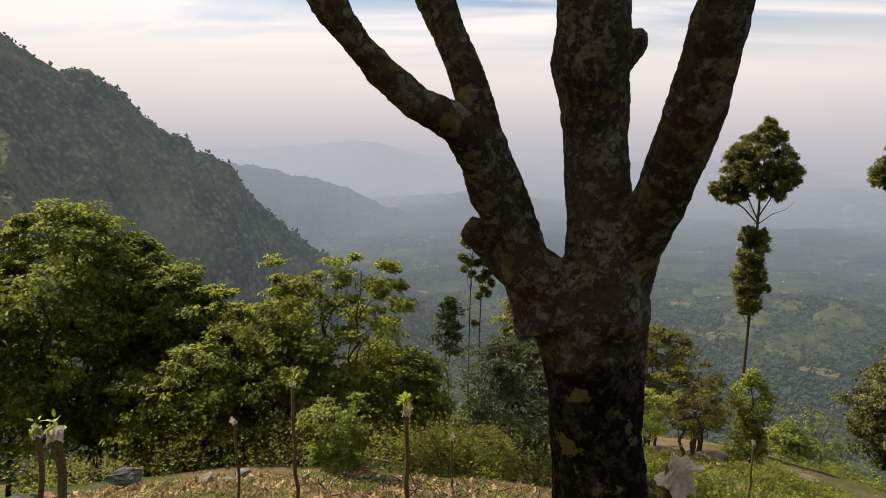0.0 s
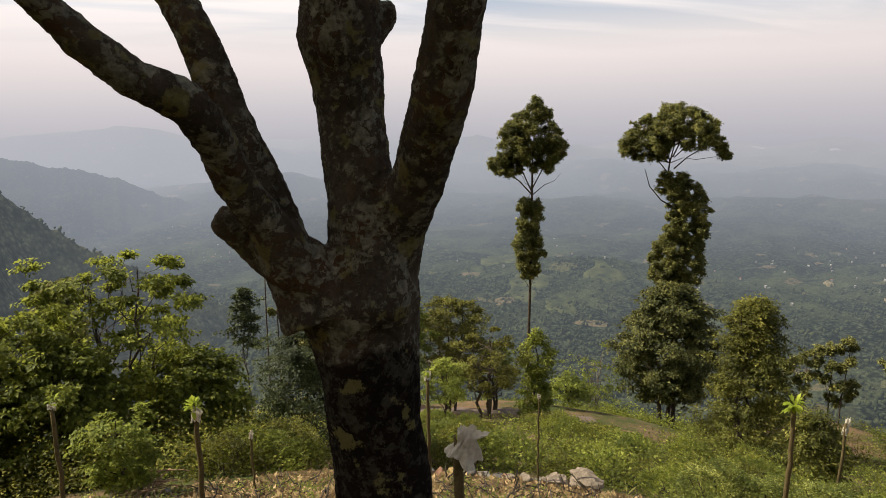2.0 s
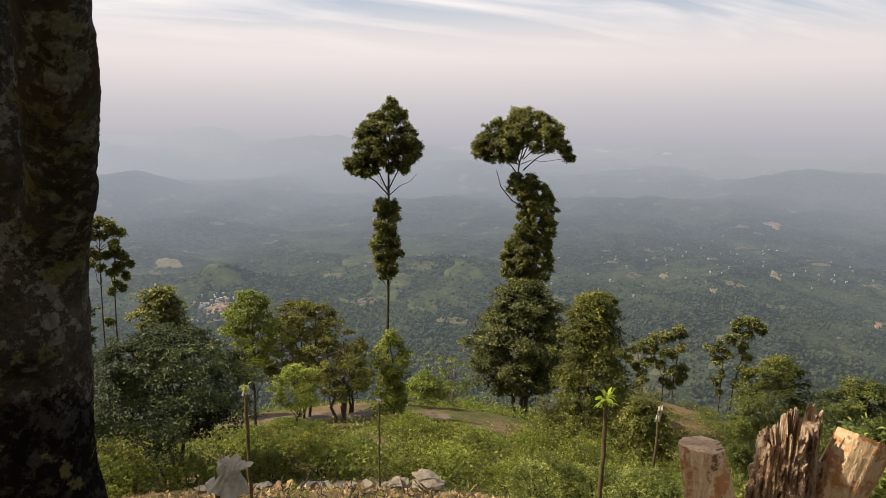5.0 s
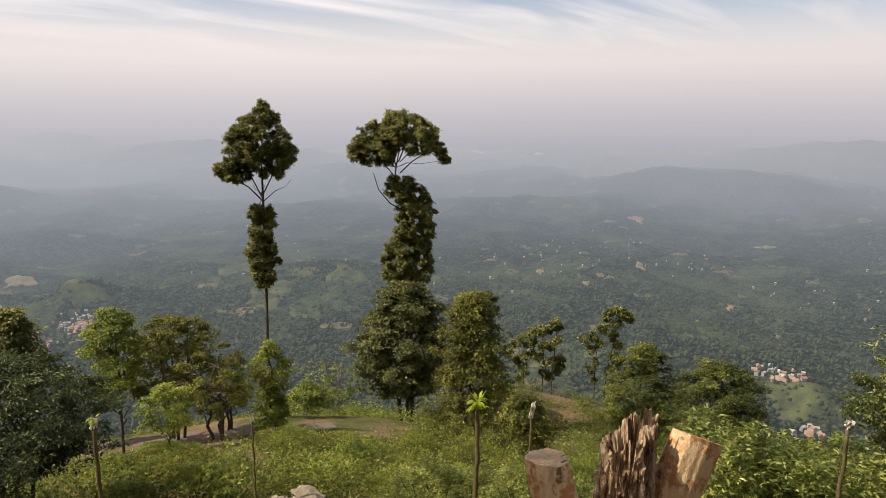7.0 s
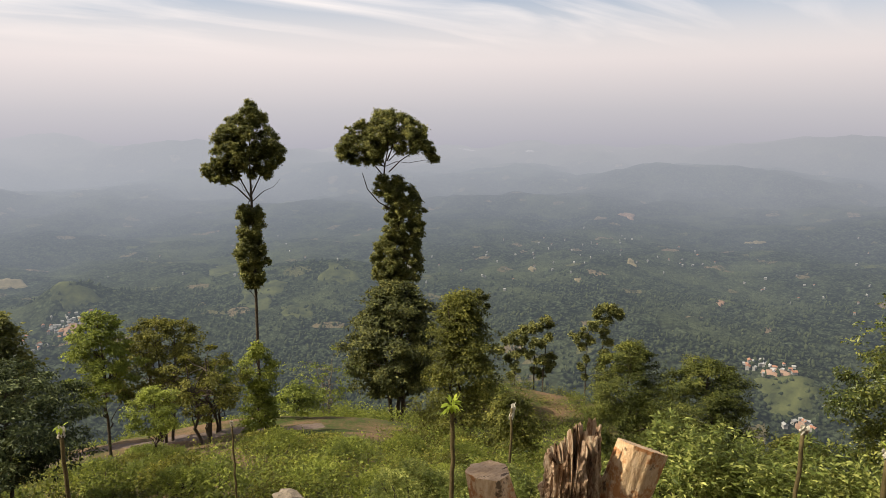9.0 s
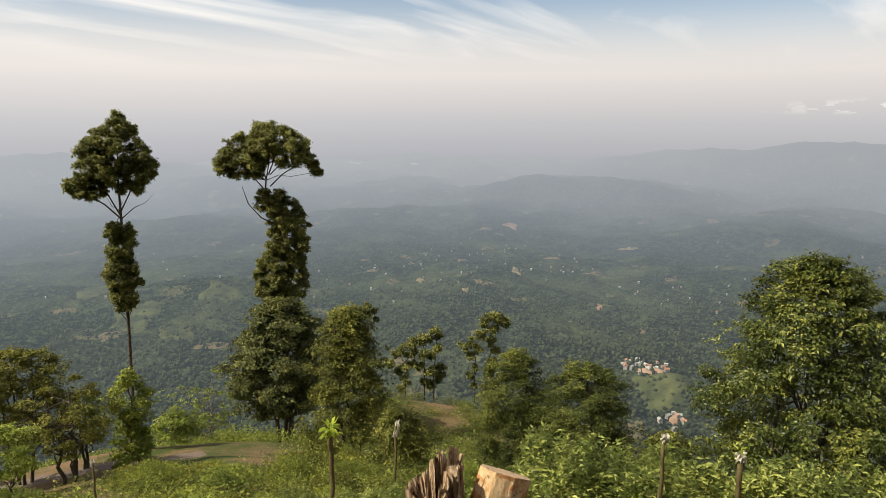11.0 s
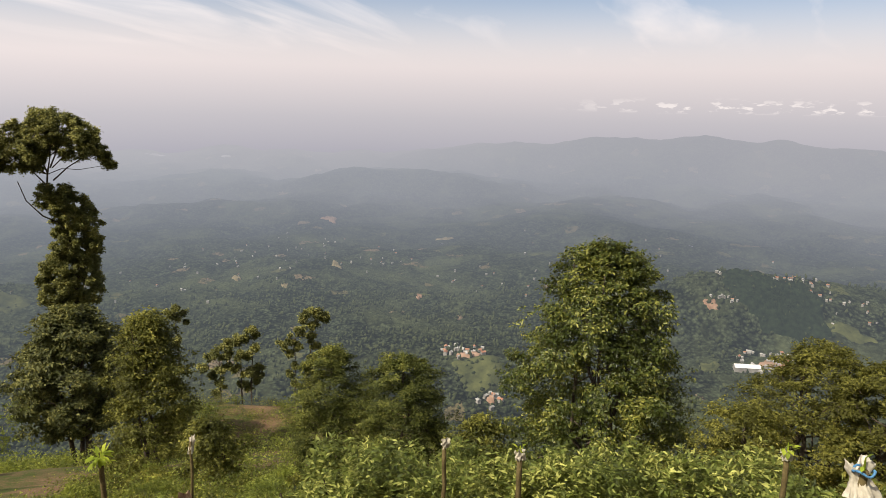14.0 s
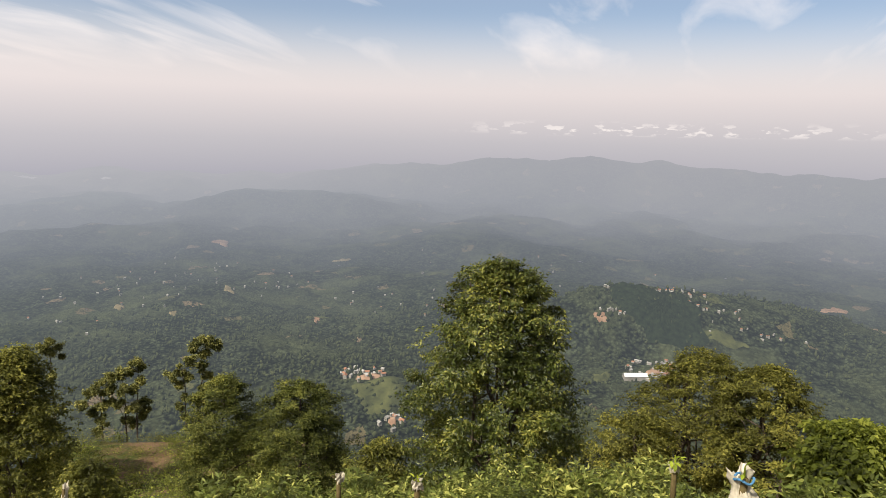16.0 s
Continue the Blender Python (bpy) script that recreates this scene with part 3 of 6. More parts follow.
PROFILES = {
    "dome": lambda u: math.sqrt(max(0.0, 1 - u ** 2.4)) * (0.55 + 0.45 * min(1, u * 3.5)),
    "egg": lambda u: max(0.0, 1 - u ** 2.7) ** 0.62 * (0.85 + 0.15 * min(1, u * 5)) + 0.04,
    "wide": lambda u: math.sqrt(max(0.0, 1 - u ** 2.5)) * (0.85 + 0.15 * min(1, u * 5)),
    "cone": lambda u: (1 - u) ** 0.62 * (0.6 + 0.4 * min(1, u * 6)) + 0.03,
    "spire": lambda u: (1 - u) ** 0.95 * (0.75 + 0.25 * min(1, u * 6)) + 0.05 + 0.10 * math.sin(u * 21),
    "oval": lambda u: math.sqrt(max(0.0, 1 - (max(0.0, u - 0.35) / 0.65) ** 2.2)) * (0.82 + 0.18 * min(1, u * 3)),
    "taper": lambda u: (1.0 - 0.72 * u) if u < 0.8 else math.sqrt(max(0.0, 1 - ((u - 0.8) / 0.2) ** 2)) * 0.424,
    "bell": lambda u: math.sqrt(max(0.0, 1 - u ** 2.2)) * 0.97 + 0.02,
    "column": lambda u: 0.75 + 0.3 * math.sin(u * 9) if u < 0.85 else (1 - u) * 5,
    "vase": lambda u: 0.35 + 0.75 * math.sin(min(1, u * 1.05) * math.pi * 0.62),
    "pear": lambda u: ((1.0 - u) ** 1.0 + 0.05) if u > 0.12 else 0.5 + 3.5 * u,
}


def build_tree(name, place, height, wide, seed, leaf, bark, label, category="tree", shape="dome", low=0.2, clumps=60, clump_r=0.16,
               per=300, size=(0.13, 0.075), stems=1, trunk_r=0.09, droop=0.3, limbs=14, group="", lean=0.0, flat=0.75):
    """A tree: a trunk or several stems, limbs to its clumps, and a crown of separate leaves."""
    rng = np.random.default_rng(seed)
    root = thing(name, place, label, category, group)
    prof = PROFILES[shape]
    centres, radii = [], []
    for k in range(clumps):
        u = ((k + rng.uniform(0, 1)) / clumps) ** 0.9
        ang = k * 2.399 + rng.uniform(-0.5, 0.5)
        rad = max(0.03, prof(u)) * wide / 2 * math.sqrt(rng.uniform(0.25, 1.0)) * rng.uniform(0.8, 1.25)
        z = height * (low + (1 - low) * u * 0.97) - clump_r * wide * 0.3
        centres.append((math.cos(ang) * rad + lean * z, math.sin(ang) * rad, z))
        radii.append(clump_r * wide * rng.uniform(0.5, 1.35) * ((1.2 - 0.8 * u) if shape in ("cone", "pear") else 1.0 if u < 0.8 else 0.7))
    V, T, at0 = [], [], 0
    for c, r in zip(centres, radii):
        # each clump is a spray of tufts, drawn out along its own way
        way = np.array([c[0], c[1], 0]) / (math.hypot(c[0], c[1]) + 0.05) + rng.normal(size=3) * np.array([0.5, 0.5, 0.2])
        way /= np.linalg.norm(way)
        v, t = tufts(rng, c, r * 1.02, int(per * 1.3 * rng.uniform(0.6, 1.35)), (size[0] * 0.92, size[1] * 1.05), flat * 0.85, droop, stretch=way, lie=np.array([c[0], c[1], (c[2] - height * (0.5 + low * 0.5)) * wide / height]) / (wide * 0.5) * 0.8 + np.array([0, 0, 0.25]))
        V.append(v)
        T.append(t + at0)
        at0 += len(v)
    part("crown", quick_mesh(name + "_crown", np.concatenate(V), np.concatenate(T), leaf), root)
    V, T, arms = [], [], []
    tips = rng.permutation(len(centres))[:limbs]
    for s in range(stems):
        a = s / max(1, stems) * 6.28 + rng.uniform(0, 1)
        off = 0.0 if stems == 1 else 0.05 * wide
        foot = (math.cos(a) * off, math.sin(a) * off, -0.3)
        head = (math.cos(a) * off * 3.5 + lean * height * 0.9, math.sin(a) * off * 3.5, height * 0.9)
        path = crooked(rng, foot, head, trunk_r, trunk_r * 0.22, 9, 0.025)
        tube(V, T, path)
        for i in tips[s::stems]:
            c = np.array(centres[i])
            near = [p for p in path if p[2] < c[2] - 0.05 * height] or path[:1]
            p = near[-1] if rng.uniform() < 0.5 else near[len(near) * 2 // 3]
            arms.append(crooked(rng, p[:3], c + np.array([0, 0, 0.1]), p[3] * 0.55, trunk_r * 0.08, 5, 0.07))
    trunk_parts(name, V, T, arms, bark, root)
    return root


def tall_tree(name, place, across, trunk, limbs, clumps, seed, leaf, bark, label, size, dense=1.0):
    """A tall tree drawn in its own plane: (across, up) metres. clumps: across, up, radius; limbs: runs of points."""
    rng = np.random.default_rng(seed)
    root = thing(name, place, label, "tree")
    away = np.array([-across[1], across[0]])
    def spot(a, z, d=0.0):
        return np.array([across[0] * a + away[0] * d, across[1] * a + away[1] * d, z])
    V, T, at0 = [], [], 0
    centres = []
    for a, z, r, *deep in clumps:
        c = spot(a, z, deep[0] if deep else rng.uniform(-0.9, 0.9) * r)
        centres.append(c)
        for k in range(8):
            g = rng.normal(size=3)
            cc = c + g / np.linalg.norm(g) * r * 0.7 * rng.uniform(0.4, 1.15)
            pts, g = clump_points(rng, cc, r * rng.uniform(0.32, 0.62), int(300 * dense * rng.uniform(0.6, 1.3) * (1.0 if deep else 1.5)), 0.95, 0.6)
            v, t = blades(pts, size[0], size[1] * 1.3, rng, 0.25, out=g * 0.55 + np.array([0, 0, 0.5]), simple=True, face=1.0)
            V.append(v)
            T.append(t + at0)
            at0 += len(v)
    part("crown", quick_mesh(name + "_crown", np.concatenate(V), np.concatenate(T), leaf), root)
    V, T, arms = [], [], []
    tube(V, T, [(*spot(a, z), r * 0.52) for a, z, r in trunk], 9)
    for run in limbs:
        d = rng.uniform(-1.2, 1.2)
        arms.append([(*spot(a, z, d * k / len(run)), r * 0.55) for k, (a, z, r) in enumerate(run)])
    for c in centres[::max(1, len(centres) // 26)]:
        best = min(trunk, key=lambda p: abs(p[1] - (c[2] - 1.0)) + 0.2 * abs(p[0] - c[0]))
        arms.append(crooked(rng, spot(best[0], best[1]), c, 0.04, 0.015, 4, 0.05))
    trunk_parts(name, V, T, arms, bark, root)
    return root

# ---- the tall pair on the slope ----
def filled_rows(rows, r, seed, thick=0.8, pack=0.42):
    """Clumps that fill an outline given as (height, from, to) rows, as deep as it is wide."""
    rng = np.random.default_rng(seed)
    out = []
    for (z0, a0, b0), (z1, a1, b1) in zip(rows, rows[1:]):
        area = abs(z0 - z1) * ((b0 - a0) + (b1 - a1)) / 2
        for k in range(max(1, round(area / (r * r * pack)))):
            f = rng.uniform()
            lo, hi, q = a0 + (a1 - a0) * f, b0 + (b1 - b0) * f, r * rng.uniform(0.65, 1.1)
            inset = min(q * 0.75, (hi - lo) * 0.45)
            a = rng.uniform(lo + inset, hi - inset)
            bulge = math.sqrt(max(0.05, 1 - ((2 * a - lo - hi) / (hi - lo)) ** 2))
            out.append((a, z0 + (z1 - z0) * f, q, rng.uniform(-1, 1) * (hi - lo) / 2 * bulge * thick))
    return out


tall_tree("tall_gum_tree", (30.74, 69.86, -33.68), (0.9175, -0.3978),
          [(0.0, -1.0, 0.405), (-0.07, 7.36, 0.337), (0.09, 14.21, 0.303), (0.18, 20.83, 0.27), (0.23, 25.98, 0.243), (0.23, 29.75, 0.175), (0.43, 32.85, 0.121), (0.51, 35.29, 0.067)],
          [[(0.23, 25.85, 0.175), (-1.18, 27.36, 0.135), (-2.64, 28.35, 0.101)], [(0.23, 26.1, 0.148), (-0.88, 28.49, 0.121), (-1.65, 30.24, 0.081)], [(0.28, 26.61, 0.148), (1.31, 28.64, 0.108), (2.52, 30.7, 0.067)], [(0.3, 25.85, 0.108), (1.53, 26.94, 0.074), (2.59, 27.39, 0.04), (3.32, 28.22, 0.027)], [(0.26, 27.87, 0.121), (-0.16, 30.99, 0.081), (-0.93, 32.84, 0.054)]],
          filled_rows([(36.30, 0.03, 1.10), (35.66, -0.64, 1.91), (34.77, -1.63, 2.38), (33.89, -2.96, 2.43), (33.00, -3.48, 3.36), (32.12, -3.71, 4.00), (31.23, -3.77, 4.23), (30.35, -3.60, 4.12), (29.70, -2.44, 3.36), (29.02, -0.55, 2.93), (28.43, -0.26, 2.49)], 0.6, 1, 0.8, 0.45) + filled_rows([(30.26, -4.03, -1.86), (29.70, -4.70, -0.99), (29.02, -4.99, -0.64), (28.43, -4.32, -0.70), (28.05, -3.02, -0.99)], 0.5, 2, 0.7, 0.5) + filled_rows([(25.48, -1.28, 1.04), (24.45, -1.68, 1.56), (23.27, -1.74, 1.56), (22.09, -1.51, 1.04), (20.91, -2.06, 1.62), (19.73, -2.03, 1.91), (18.55, -1.45, 1.91), (17.37, -1.68, 1.68), (16.54, -0.99, 0.81)], 0.5, 4, 0.8, 0.62),
          11, LEAF_EUCA, BARK, "very tall slender gum tree with a bare trunk and tufted crown", (0.21, 0.10), 0.15)
tall_tree("umbrella_gum_tree", (42.76, 58.43, -32.62), (0.8097, -0.5868),
          [(-0.11, -1.0, 0.475), (-0.35, 8.79, 0.445), (-0.34, 15.03, 0.415), (-0.11, 19.29, 0.356), (-0.38, 22.26, 0.297), (-1.21, 25.15, 0.237), (-1.97, 26.87, 0.178), (-1.78, 28.61, 0.142), (-1.43, 30.33, 0.095)],
          [[(-0.92, 24.0, 0.142), (-2.43, 24.81, 0.119), (-3.64, 26.23, 0.095), (-4.17, 27.97, 0.059)], [(-1.78, 27.46, 0.131), (-2.91, 28.87, 0.095), (-4.26, 29.99, 0.059)], [(-1.72, 28.61, 0.131), (-2.26, 30.32, 0.095), (-2.77, 31.73, 0.059)], [(-1.53, 29.19, 0.142), (-1.04, 30.34, 0.107), (-0.69, 32.04, 0.059)], [(-1.36, 28.05, 0.142), (-0.15, 29.22, 0.107), (1.16, 30.1, 0.077), (1.94, 30.67, 0.047)], [(-1.37, 29.19, 0.107), (0.04, 30.64, 0.077), (0.53, 31.6, 0.047)]],
          filled_rows([(34.13, -3.02, 0.01), (33.43, -4.18, 1.94), (32.56, -5.51, 2.66), (31.69, -6.53, 3.10), (30.82, -6.89, 3.55), (30.24, -6.94, 1.39)], 0.6, 5, 0.85, 0.42) + filled_rows([(30.53, -6.94, -0.54), (29.80, -6.83, -1.64), (29.08, -6.20, -1.78)], 0.5, 6, 0.7, 0.5) + filled_rows([(30.67, 1.39, 3.66), (30.01, 1.89, 4.04), (29.31, 2.91, 3.99)], 0.55, 7, 0.7) + filled_rows([(27.65, -3.02, -0.26), (26.78, -2.86, 0.84), (25.91, -3.02, 1.72), (25.04, -2.20, 2.39), (23.88, -2.06, 2.58), (22.72, -2.33, 2.58), (21.56, -2.14, 2.50), (20.40, -2.75, 2.28)], 0.5, 9, 0.8, 0.62) + filled_rows([(21.23, -2.75, 2.22), (20.36, -3.24, 2.11), (19.64, -3.63, 1.94), (18.48, -3.85, 2.28), (17.32, -3.63, 2.22), (16.30, -2.75, 1.72), (15.52, -0.95, 1.39)], 0.52, 10, 0.8, 0.62),
          12, LEAF_EUCA, BARK, "tall gum tree with a wide umbrella crown, leafy down its stem", (0.21, 0.10), 0.15)

# ---- other trees and bushes of the slope ----
build_tree("broadleaf_tree", (-11.12, 18.97, -9.46), 9.3, 6.0, 101, LEAF_SHADE, BARK, "leafy green broadleaf tree with several thin dark stems", "tree", "dome", 0.22, group="trees at the edge of the clearing", stems=4, clumps=120, clump_r=0.10, per=300, limbs=34)
build_tree("broadleaf_tree", (-9.75, 20.1, -9.6), 8.3, 4.6, 141, LEAF_SHADE, BARK, "leafy green broadleaf tree with several thin dark stems", "tree", "dome", 0.2, group="trees at the edge of the clearing", stems=3, clumps=90, clump_r=0.11, per=270, limbs=24)
build_tree("broadleaf_tree", (-13.60, 18.25, -10.00), 8.98, 5.0, 102, LEAF_SHADE, BARK, "leafy green broadleaf tree with several thin dark stems", "tree", "dome", 0.2, group="trees at the edge of the clearing", stems=3, clumps=90, clump_r=0.115, per=270, limbs=20)
build_tree("broadleaf_tree", (-8.30, 19.20, -8.95), 6.9, 4.6, 103, LEAF_SHADE, BARK, "leafy green broadleaf tree with several thin dark stems", "tree", "dome", 0.14, group="trees at the edge of the clearing", stems=3, clumps=90, clump_r=0.115, per=270, limbs=24)
build_tree("broadleaf_tree", (-7.0, 20.6, -9.2), 5.6, 3.4, 142, LEAF_BROAD, BARK, "leafy green broadleaf tree with several thin dark stems", "tree", "dome", 0.12, group="trees at the edge of the clearing", stems=2, clumps=70, clump_r=0.12, per=230, limbs=16)
build_tree("broadleaf_tree", (-5.90, 18.04, -7.90), 5.3, 2.5, 104, LEAF_BROAD, BARK, "slender young broadleaf tree with sparse foliage", "tree", "vase", 0.22, group="trees at the edge of the clearing", clumps=44, clump_r=0.13, per=170, trunk_r=0.06, limbs=24)
build_tree("broadleaf_tree", (-3.41, 19.69, -8.54), 6.6, 3.9, 105, LEAF_BROAD, BARK, "slender young broadleaf tree with sparse foliage", "tree", "vase", 0.22, group="trees at the edge of the clearing", clumps=80, clump_r=0.095, per=190, trunk_r=0.08, limbs=40, stems=2)
build_tree("broadleaf_tree", (-4.51, 17.41, -7.51), 3.92, 2.79, 106, LEAF_BROAD, BARK, "leafy green broadleaf tree with several thin dark stems", "tree", "dome", 0.14, group="trees at the edge of the clearing", clumps=60, clump_r=0.13, per=220, limbs=20)
build_tree("broadleaf_tree", (-1.50, 18.92, -8.14), 3.61, 3.10, 107, LEAF_BROAD, BARK, "leafy green broadleaf tree with several thin dark stems", "tree", "dome", 0.08, group="trees at the edge of the clearing", clumps=64, clump_r=0.13, per=230, limbs=20)
build_tree("broadleaf_tree", (-6.70, 16.69, -7.29), 3.59, 3.29, 108, LEAF_BROAD, BARK, "leafy green broadleaf tree with several thin dark stems", "tree", "dome", 0.14, group="trees at the edge of the clearing", clumps=55, clump_r=0.14, per=180)
build_tree("light_green_bush", (-2.43, 12.95, -5.45), 1.7, 1.25, 109, LEAF_LIGHT, BARK, "light green leafy bush beside the stones", "bush", "vase", 0.15, group="bushes on the slope", clumps=30, clump_r=0.13, per=170, size=(0.085, 0.045), trunk_r=0.03)
build_tree("rounded_tree", (-11.61, 46.56, -21.37), 13.03, 2.90, 110, LEAF_EUCA, BARK, "dark rounded tree crown behind the broadleaf trees", "tree", "dome", 0.64, clumps=30, clump_r=0.2, per=200, size=(0.3, 0.14))
tall_tree("slim_gum_tree", (1.26, 66.14, -29.10), (1.0000, -0.0089),
          [(-0.0, -1.0, 0.155), (0.17, 11.62, 0.124), (0.27, 15.12, 0.105), (0.41, 18.2, 0.08), (0.6, 20.56, 0.043)],
          [],
          [(0.4, 20.64, 0.62), (1.28, 20.44, 0.68), (2.12, 19.6, 0.62), (-0.11, 19.77, 0.56), (0.76, 19.53, 0.56), (1.6, 18.78, 0.5), (-0.37, 18.44, 0.5), (0.17, 17.88, 0.43), (0.92, 17.82, 0.43), (-0.34, 17.08, 0.37), (0.37, 16.66, 0.31)],
          41, LEAF_EUCA, BARK, "slim gum tree with thin layered crown on a bare stem", (0.25, 0.11), 0.42)
tall_tree("slim_gum_tree", (2.34, 66.12, -29.12), (0.9997, -0.0253),
          [(0.0, -1.0, 0.157), (0.13, 11.5, 0.126), (0.23, 14.33, 0.107), (0.42, 16.75, 0.082), (0.62, 18.12, 0.044)],
          [],
          [(0.46, 18.06, 0.5), (1.2, 17.72, 0.5), (1.61, 16.99, 0.44), (0.81, 16.72, 0.5), (0.17, 16.26, 0.38), (1.21, 15.8, 0.44), (0.55, 15.28, 0.44), (0.03, 14.53, 0.31), (0.96, 14.6, 0.31), (-0.36, 11.64, 0.38)],
          42, LEAF_EUCA, BARK, "slim gum tree with thin layered crown on a bare stem", (0.25, 0.11), 0.42)
build_tree("dark_bush", (-0.53, 59.98, -26.57), 13.60, 2.30, 111, LEAF_DARK, BARK, "dark bushy young gum tree", "tree", "dome", 0.61, clumps=20, clump_r=0.25, per=150, size=(0.3, 0.14))
build_tree("rounded_tree", (4.29, 41.99, -16.82), 8.24, 2.76, 112, LEAF_EUCA, BARK, "dark rounded tree crown behind the feathery tree", "tree", "dome", 0.42, clumps=34, clump_r=0.18, per=220, size=(0.28, 0.13))
build_tree("feathery_tree", (1.91, 15.59, -6.94), 3.86, 3.6, 113, LEAF_DARK, BARK, "dark feathery tree with layered drooping fronds", "tree", "dome", 0.40, clumps=110, clump_r=0.12, per=330, size=(0.09, 0.03), droop=0.3, stems=3, trunk_r=0.05, flat=0.32, limbs=34)
build_tree("track_tree", (8.01, 35.39, -15.6), 7.9, 3.4, 114, LEAF_LIGHT, BARK, "slim light green tree with thin crooked stems", "tree", "dome", 0.42, group="trees along the track", clumps=60, clump_r=0.12, per=190, limbs=30, size=(0.15, 0.07))
build_tree("track_tree", (11.11, 36.68, -16.3), 7.4, 5.4, 115, LEAF_GOLD, BARK, "olive green small tree with thin crooked stems", "tree", "dome", 0.36, group="trees along the track", clumps=84, clump_r=0.09, per=210, size=(0.14, 0.065), stems=3, limbs=40)
build_tree("track_tree", (11.77, 32.28, -15.3), 5.4, 3.9, 116, LEAF_GOLD, BARK, "sparse small tree with a forked crooked stem", "tree", "vase", 0.42, group="trees along the track", clumps=40, clump_r=0.10, per=150, size=(0.13, 0.06), stems=3, limbs=38, trunk_r=0.11)
build_tree("track_tree", (8.6, 28.9, -13.2), 3.5, 2.3, 117, LEAF_LIGHT, BARK, "slender young tree on a straight thin stem", "tree", "dome", 0.45, group="trees along the track", clumps=34, clump_r=0.15, per=120, size=(0.12, 0.055), limbs=20, trunk_r=0.05)
build_tree("track_tree", (14.2, 37.2, -16.9), 4.6, 2.6, 118, LEAF_BROAD, BARK, "small tree with a short forked stem", "tree", "dome", 0.40, group="trees along the track", clumps=36, clump_r=0.15, per=110, size=(0.14, 0.065), stems=2, limbs=20)
build_tree("leafy_column_tree", (14.95, 32.75, -16.2), 6.1, 2.1, 119, LEAF_BROAD, BARK, "narrow leafy young tree in front of the tall tree", "tree", "column", 0.05, clumps=70, clump_r=0.16, per=130, size=(0.14, 0.065), limbs=18)
build_tree("pale_bush", (20.40, 39.47, -17.63), 1.47, 3.09, 120, LEAF_LIGHT, BARK, "pale green rounded bush beside the dirt track", "bush", "dome", 0.02, clumps=28, clump_r=0.2, per=130, size=(0.2, 0.08), stems=2)
build_tree("bare_tree", (30.77, 54.35, -27.32), 6.61, 5.41, 121, LEAF_LIGHT, BARK_PALE, "half bare pale tree with thin branches", "tree", "vase", 0.26, clumps=26, clump_r=0.14, per=60, size=(0.22, 0.1), stems=3, limbs=26)
build_tree("thick_gum_tree", (38.6, 54.1, -29.92), 15.4, 9.6, 122, LEAF_DEEP, BARK, "thick dark leafy gum tree below the umbrella tree", "tree", "dome", 0.26, clumps=170, clump_r=0.10, per=260, size=(0.32, 0.14), trunk_r=0.25, stems=3, limbs=26)
build_tree("brownish_tree", (23.04, 25.75, -15.95), 8.86, 5.4, 123, LEAF_BROWN, BARK, "olive brown bushy tree, wide at the foot", "tree", "taper", 0.02, clumps=170, clump_r=0.10, per=200, size=(0.16, 0.065), stems=2, limbs=24)
tall_tree("small_pine", (68.62, 66.92, -39.10), (0.7037, -0.7105),
          [(-0.0, -1.0, 0.209), (-0.02, 2.78, 0.157), (0.01, 6.63, 0.105), (-0.12, 8.25, 0.052)],
          [],
          [(-1.29, 7.67, 1.15), (-0.12, 8.52, 1.15), (0.76, 8.01, 0.84), (-2.31, 6.54, 0.84), (0.28, 6.09, 0.94), (-1.0, 5.22, 0.84), (0.16, 4.17, 0.84), (-0.43, 2.49, 0.63)],
          31, LEAF_EUCA, BARK, "small gum tree with flat tufts on a bare stem", (0.3, 0.13), 0.42)
tall_tree("small_pine", (70.61, 64.85, -39.83), (0.6820, -0.7314),
          [(0.0, -1.0, 0.208), (-0.11, 4.19, 0.177), (-0.04, 8.01, 0.125), (-0.25, 10.16, 0.062)],
          [],
          [(-1.63, 10.37, 0.94), (-0.26, 10.8, 1.14), (0.91, 10.75, 0.83), (-1.34, 8.76, 0.83), (-0.06, 8.82, 0.94), (-0.79, 6.89, 0.73), (0.51, 6.14, 0.73), (-0.11, 4.19, 0.62), (-1.56, 7.12, 0.62)],
          32, LEAF_EUCA, BARK, "small gum tree with flat tufts on a bare stem", (0.3, 0.13), 0.42)
tall_tree("small_pine", (71.41, 63.97, -40.05), (0.6728, -0.7399),
          [(0.0, -1.0, 0.207), (0.04, 4.49, 0.176), (0.34, 8.32, 0.124), (0.47, 11.01, 0.062)],
          [],
          [(0.18, 12.33, 0.83), (0.86, 11.45, 0.62), (0.6, 9.94, 0.83), (-0.23, 8.83, 0.73), (1.19, 7.01, 0.83), (0.08, 6.68, 0.93), (0.89, 5.08, 0.73), (-0.36, 3.92, 0.73), (1.38, 5.93, 0.62)],
          33, LEAF_EUCA, BARK, "small gum tree with flat tufts on a bare stem", (0.3, 0.13), 0.42)
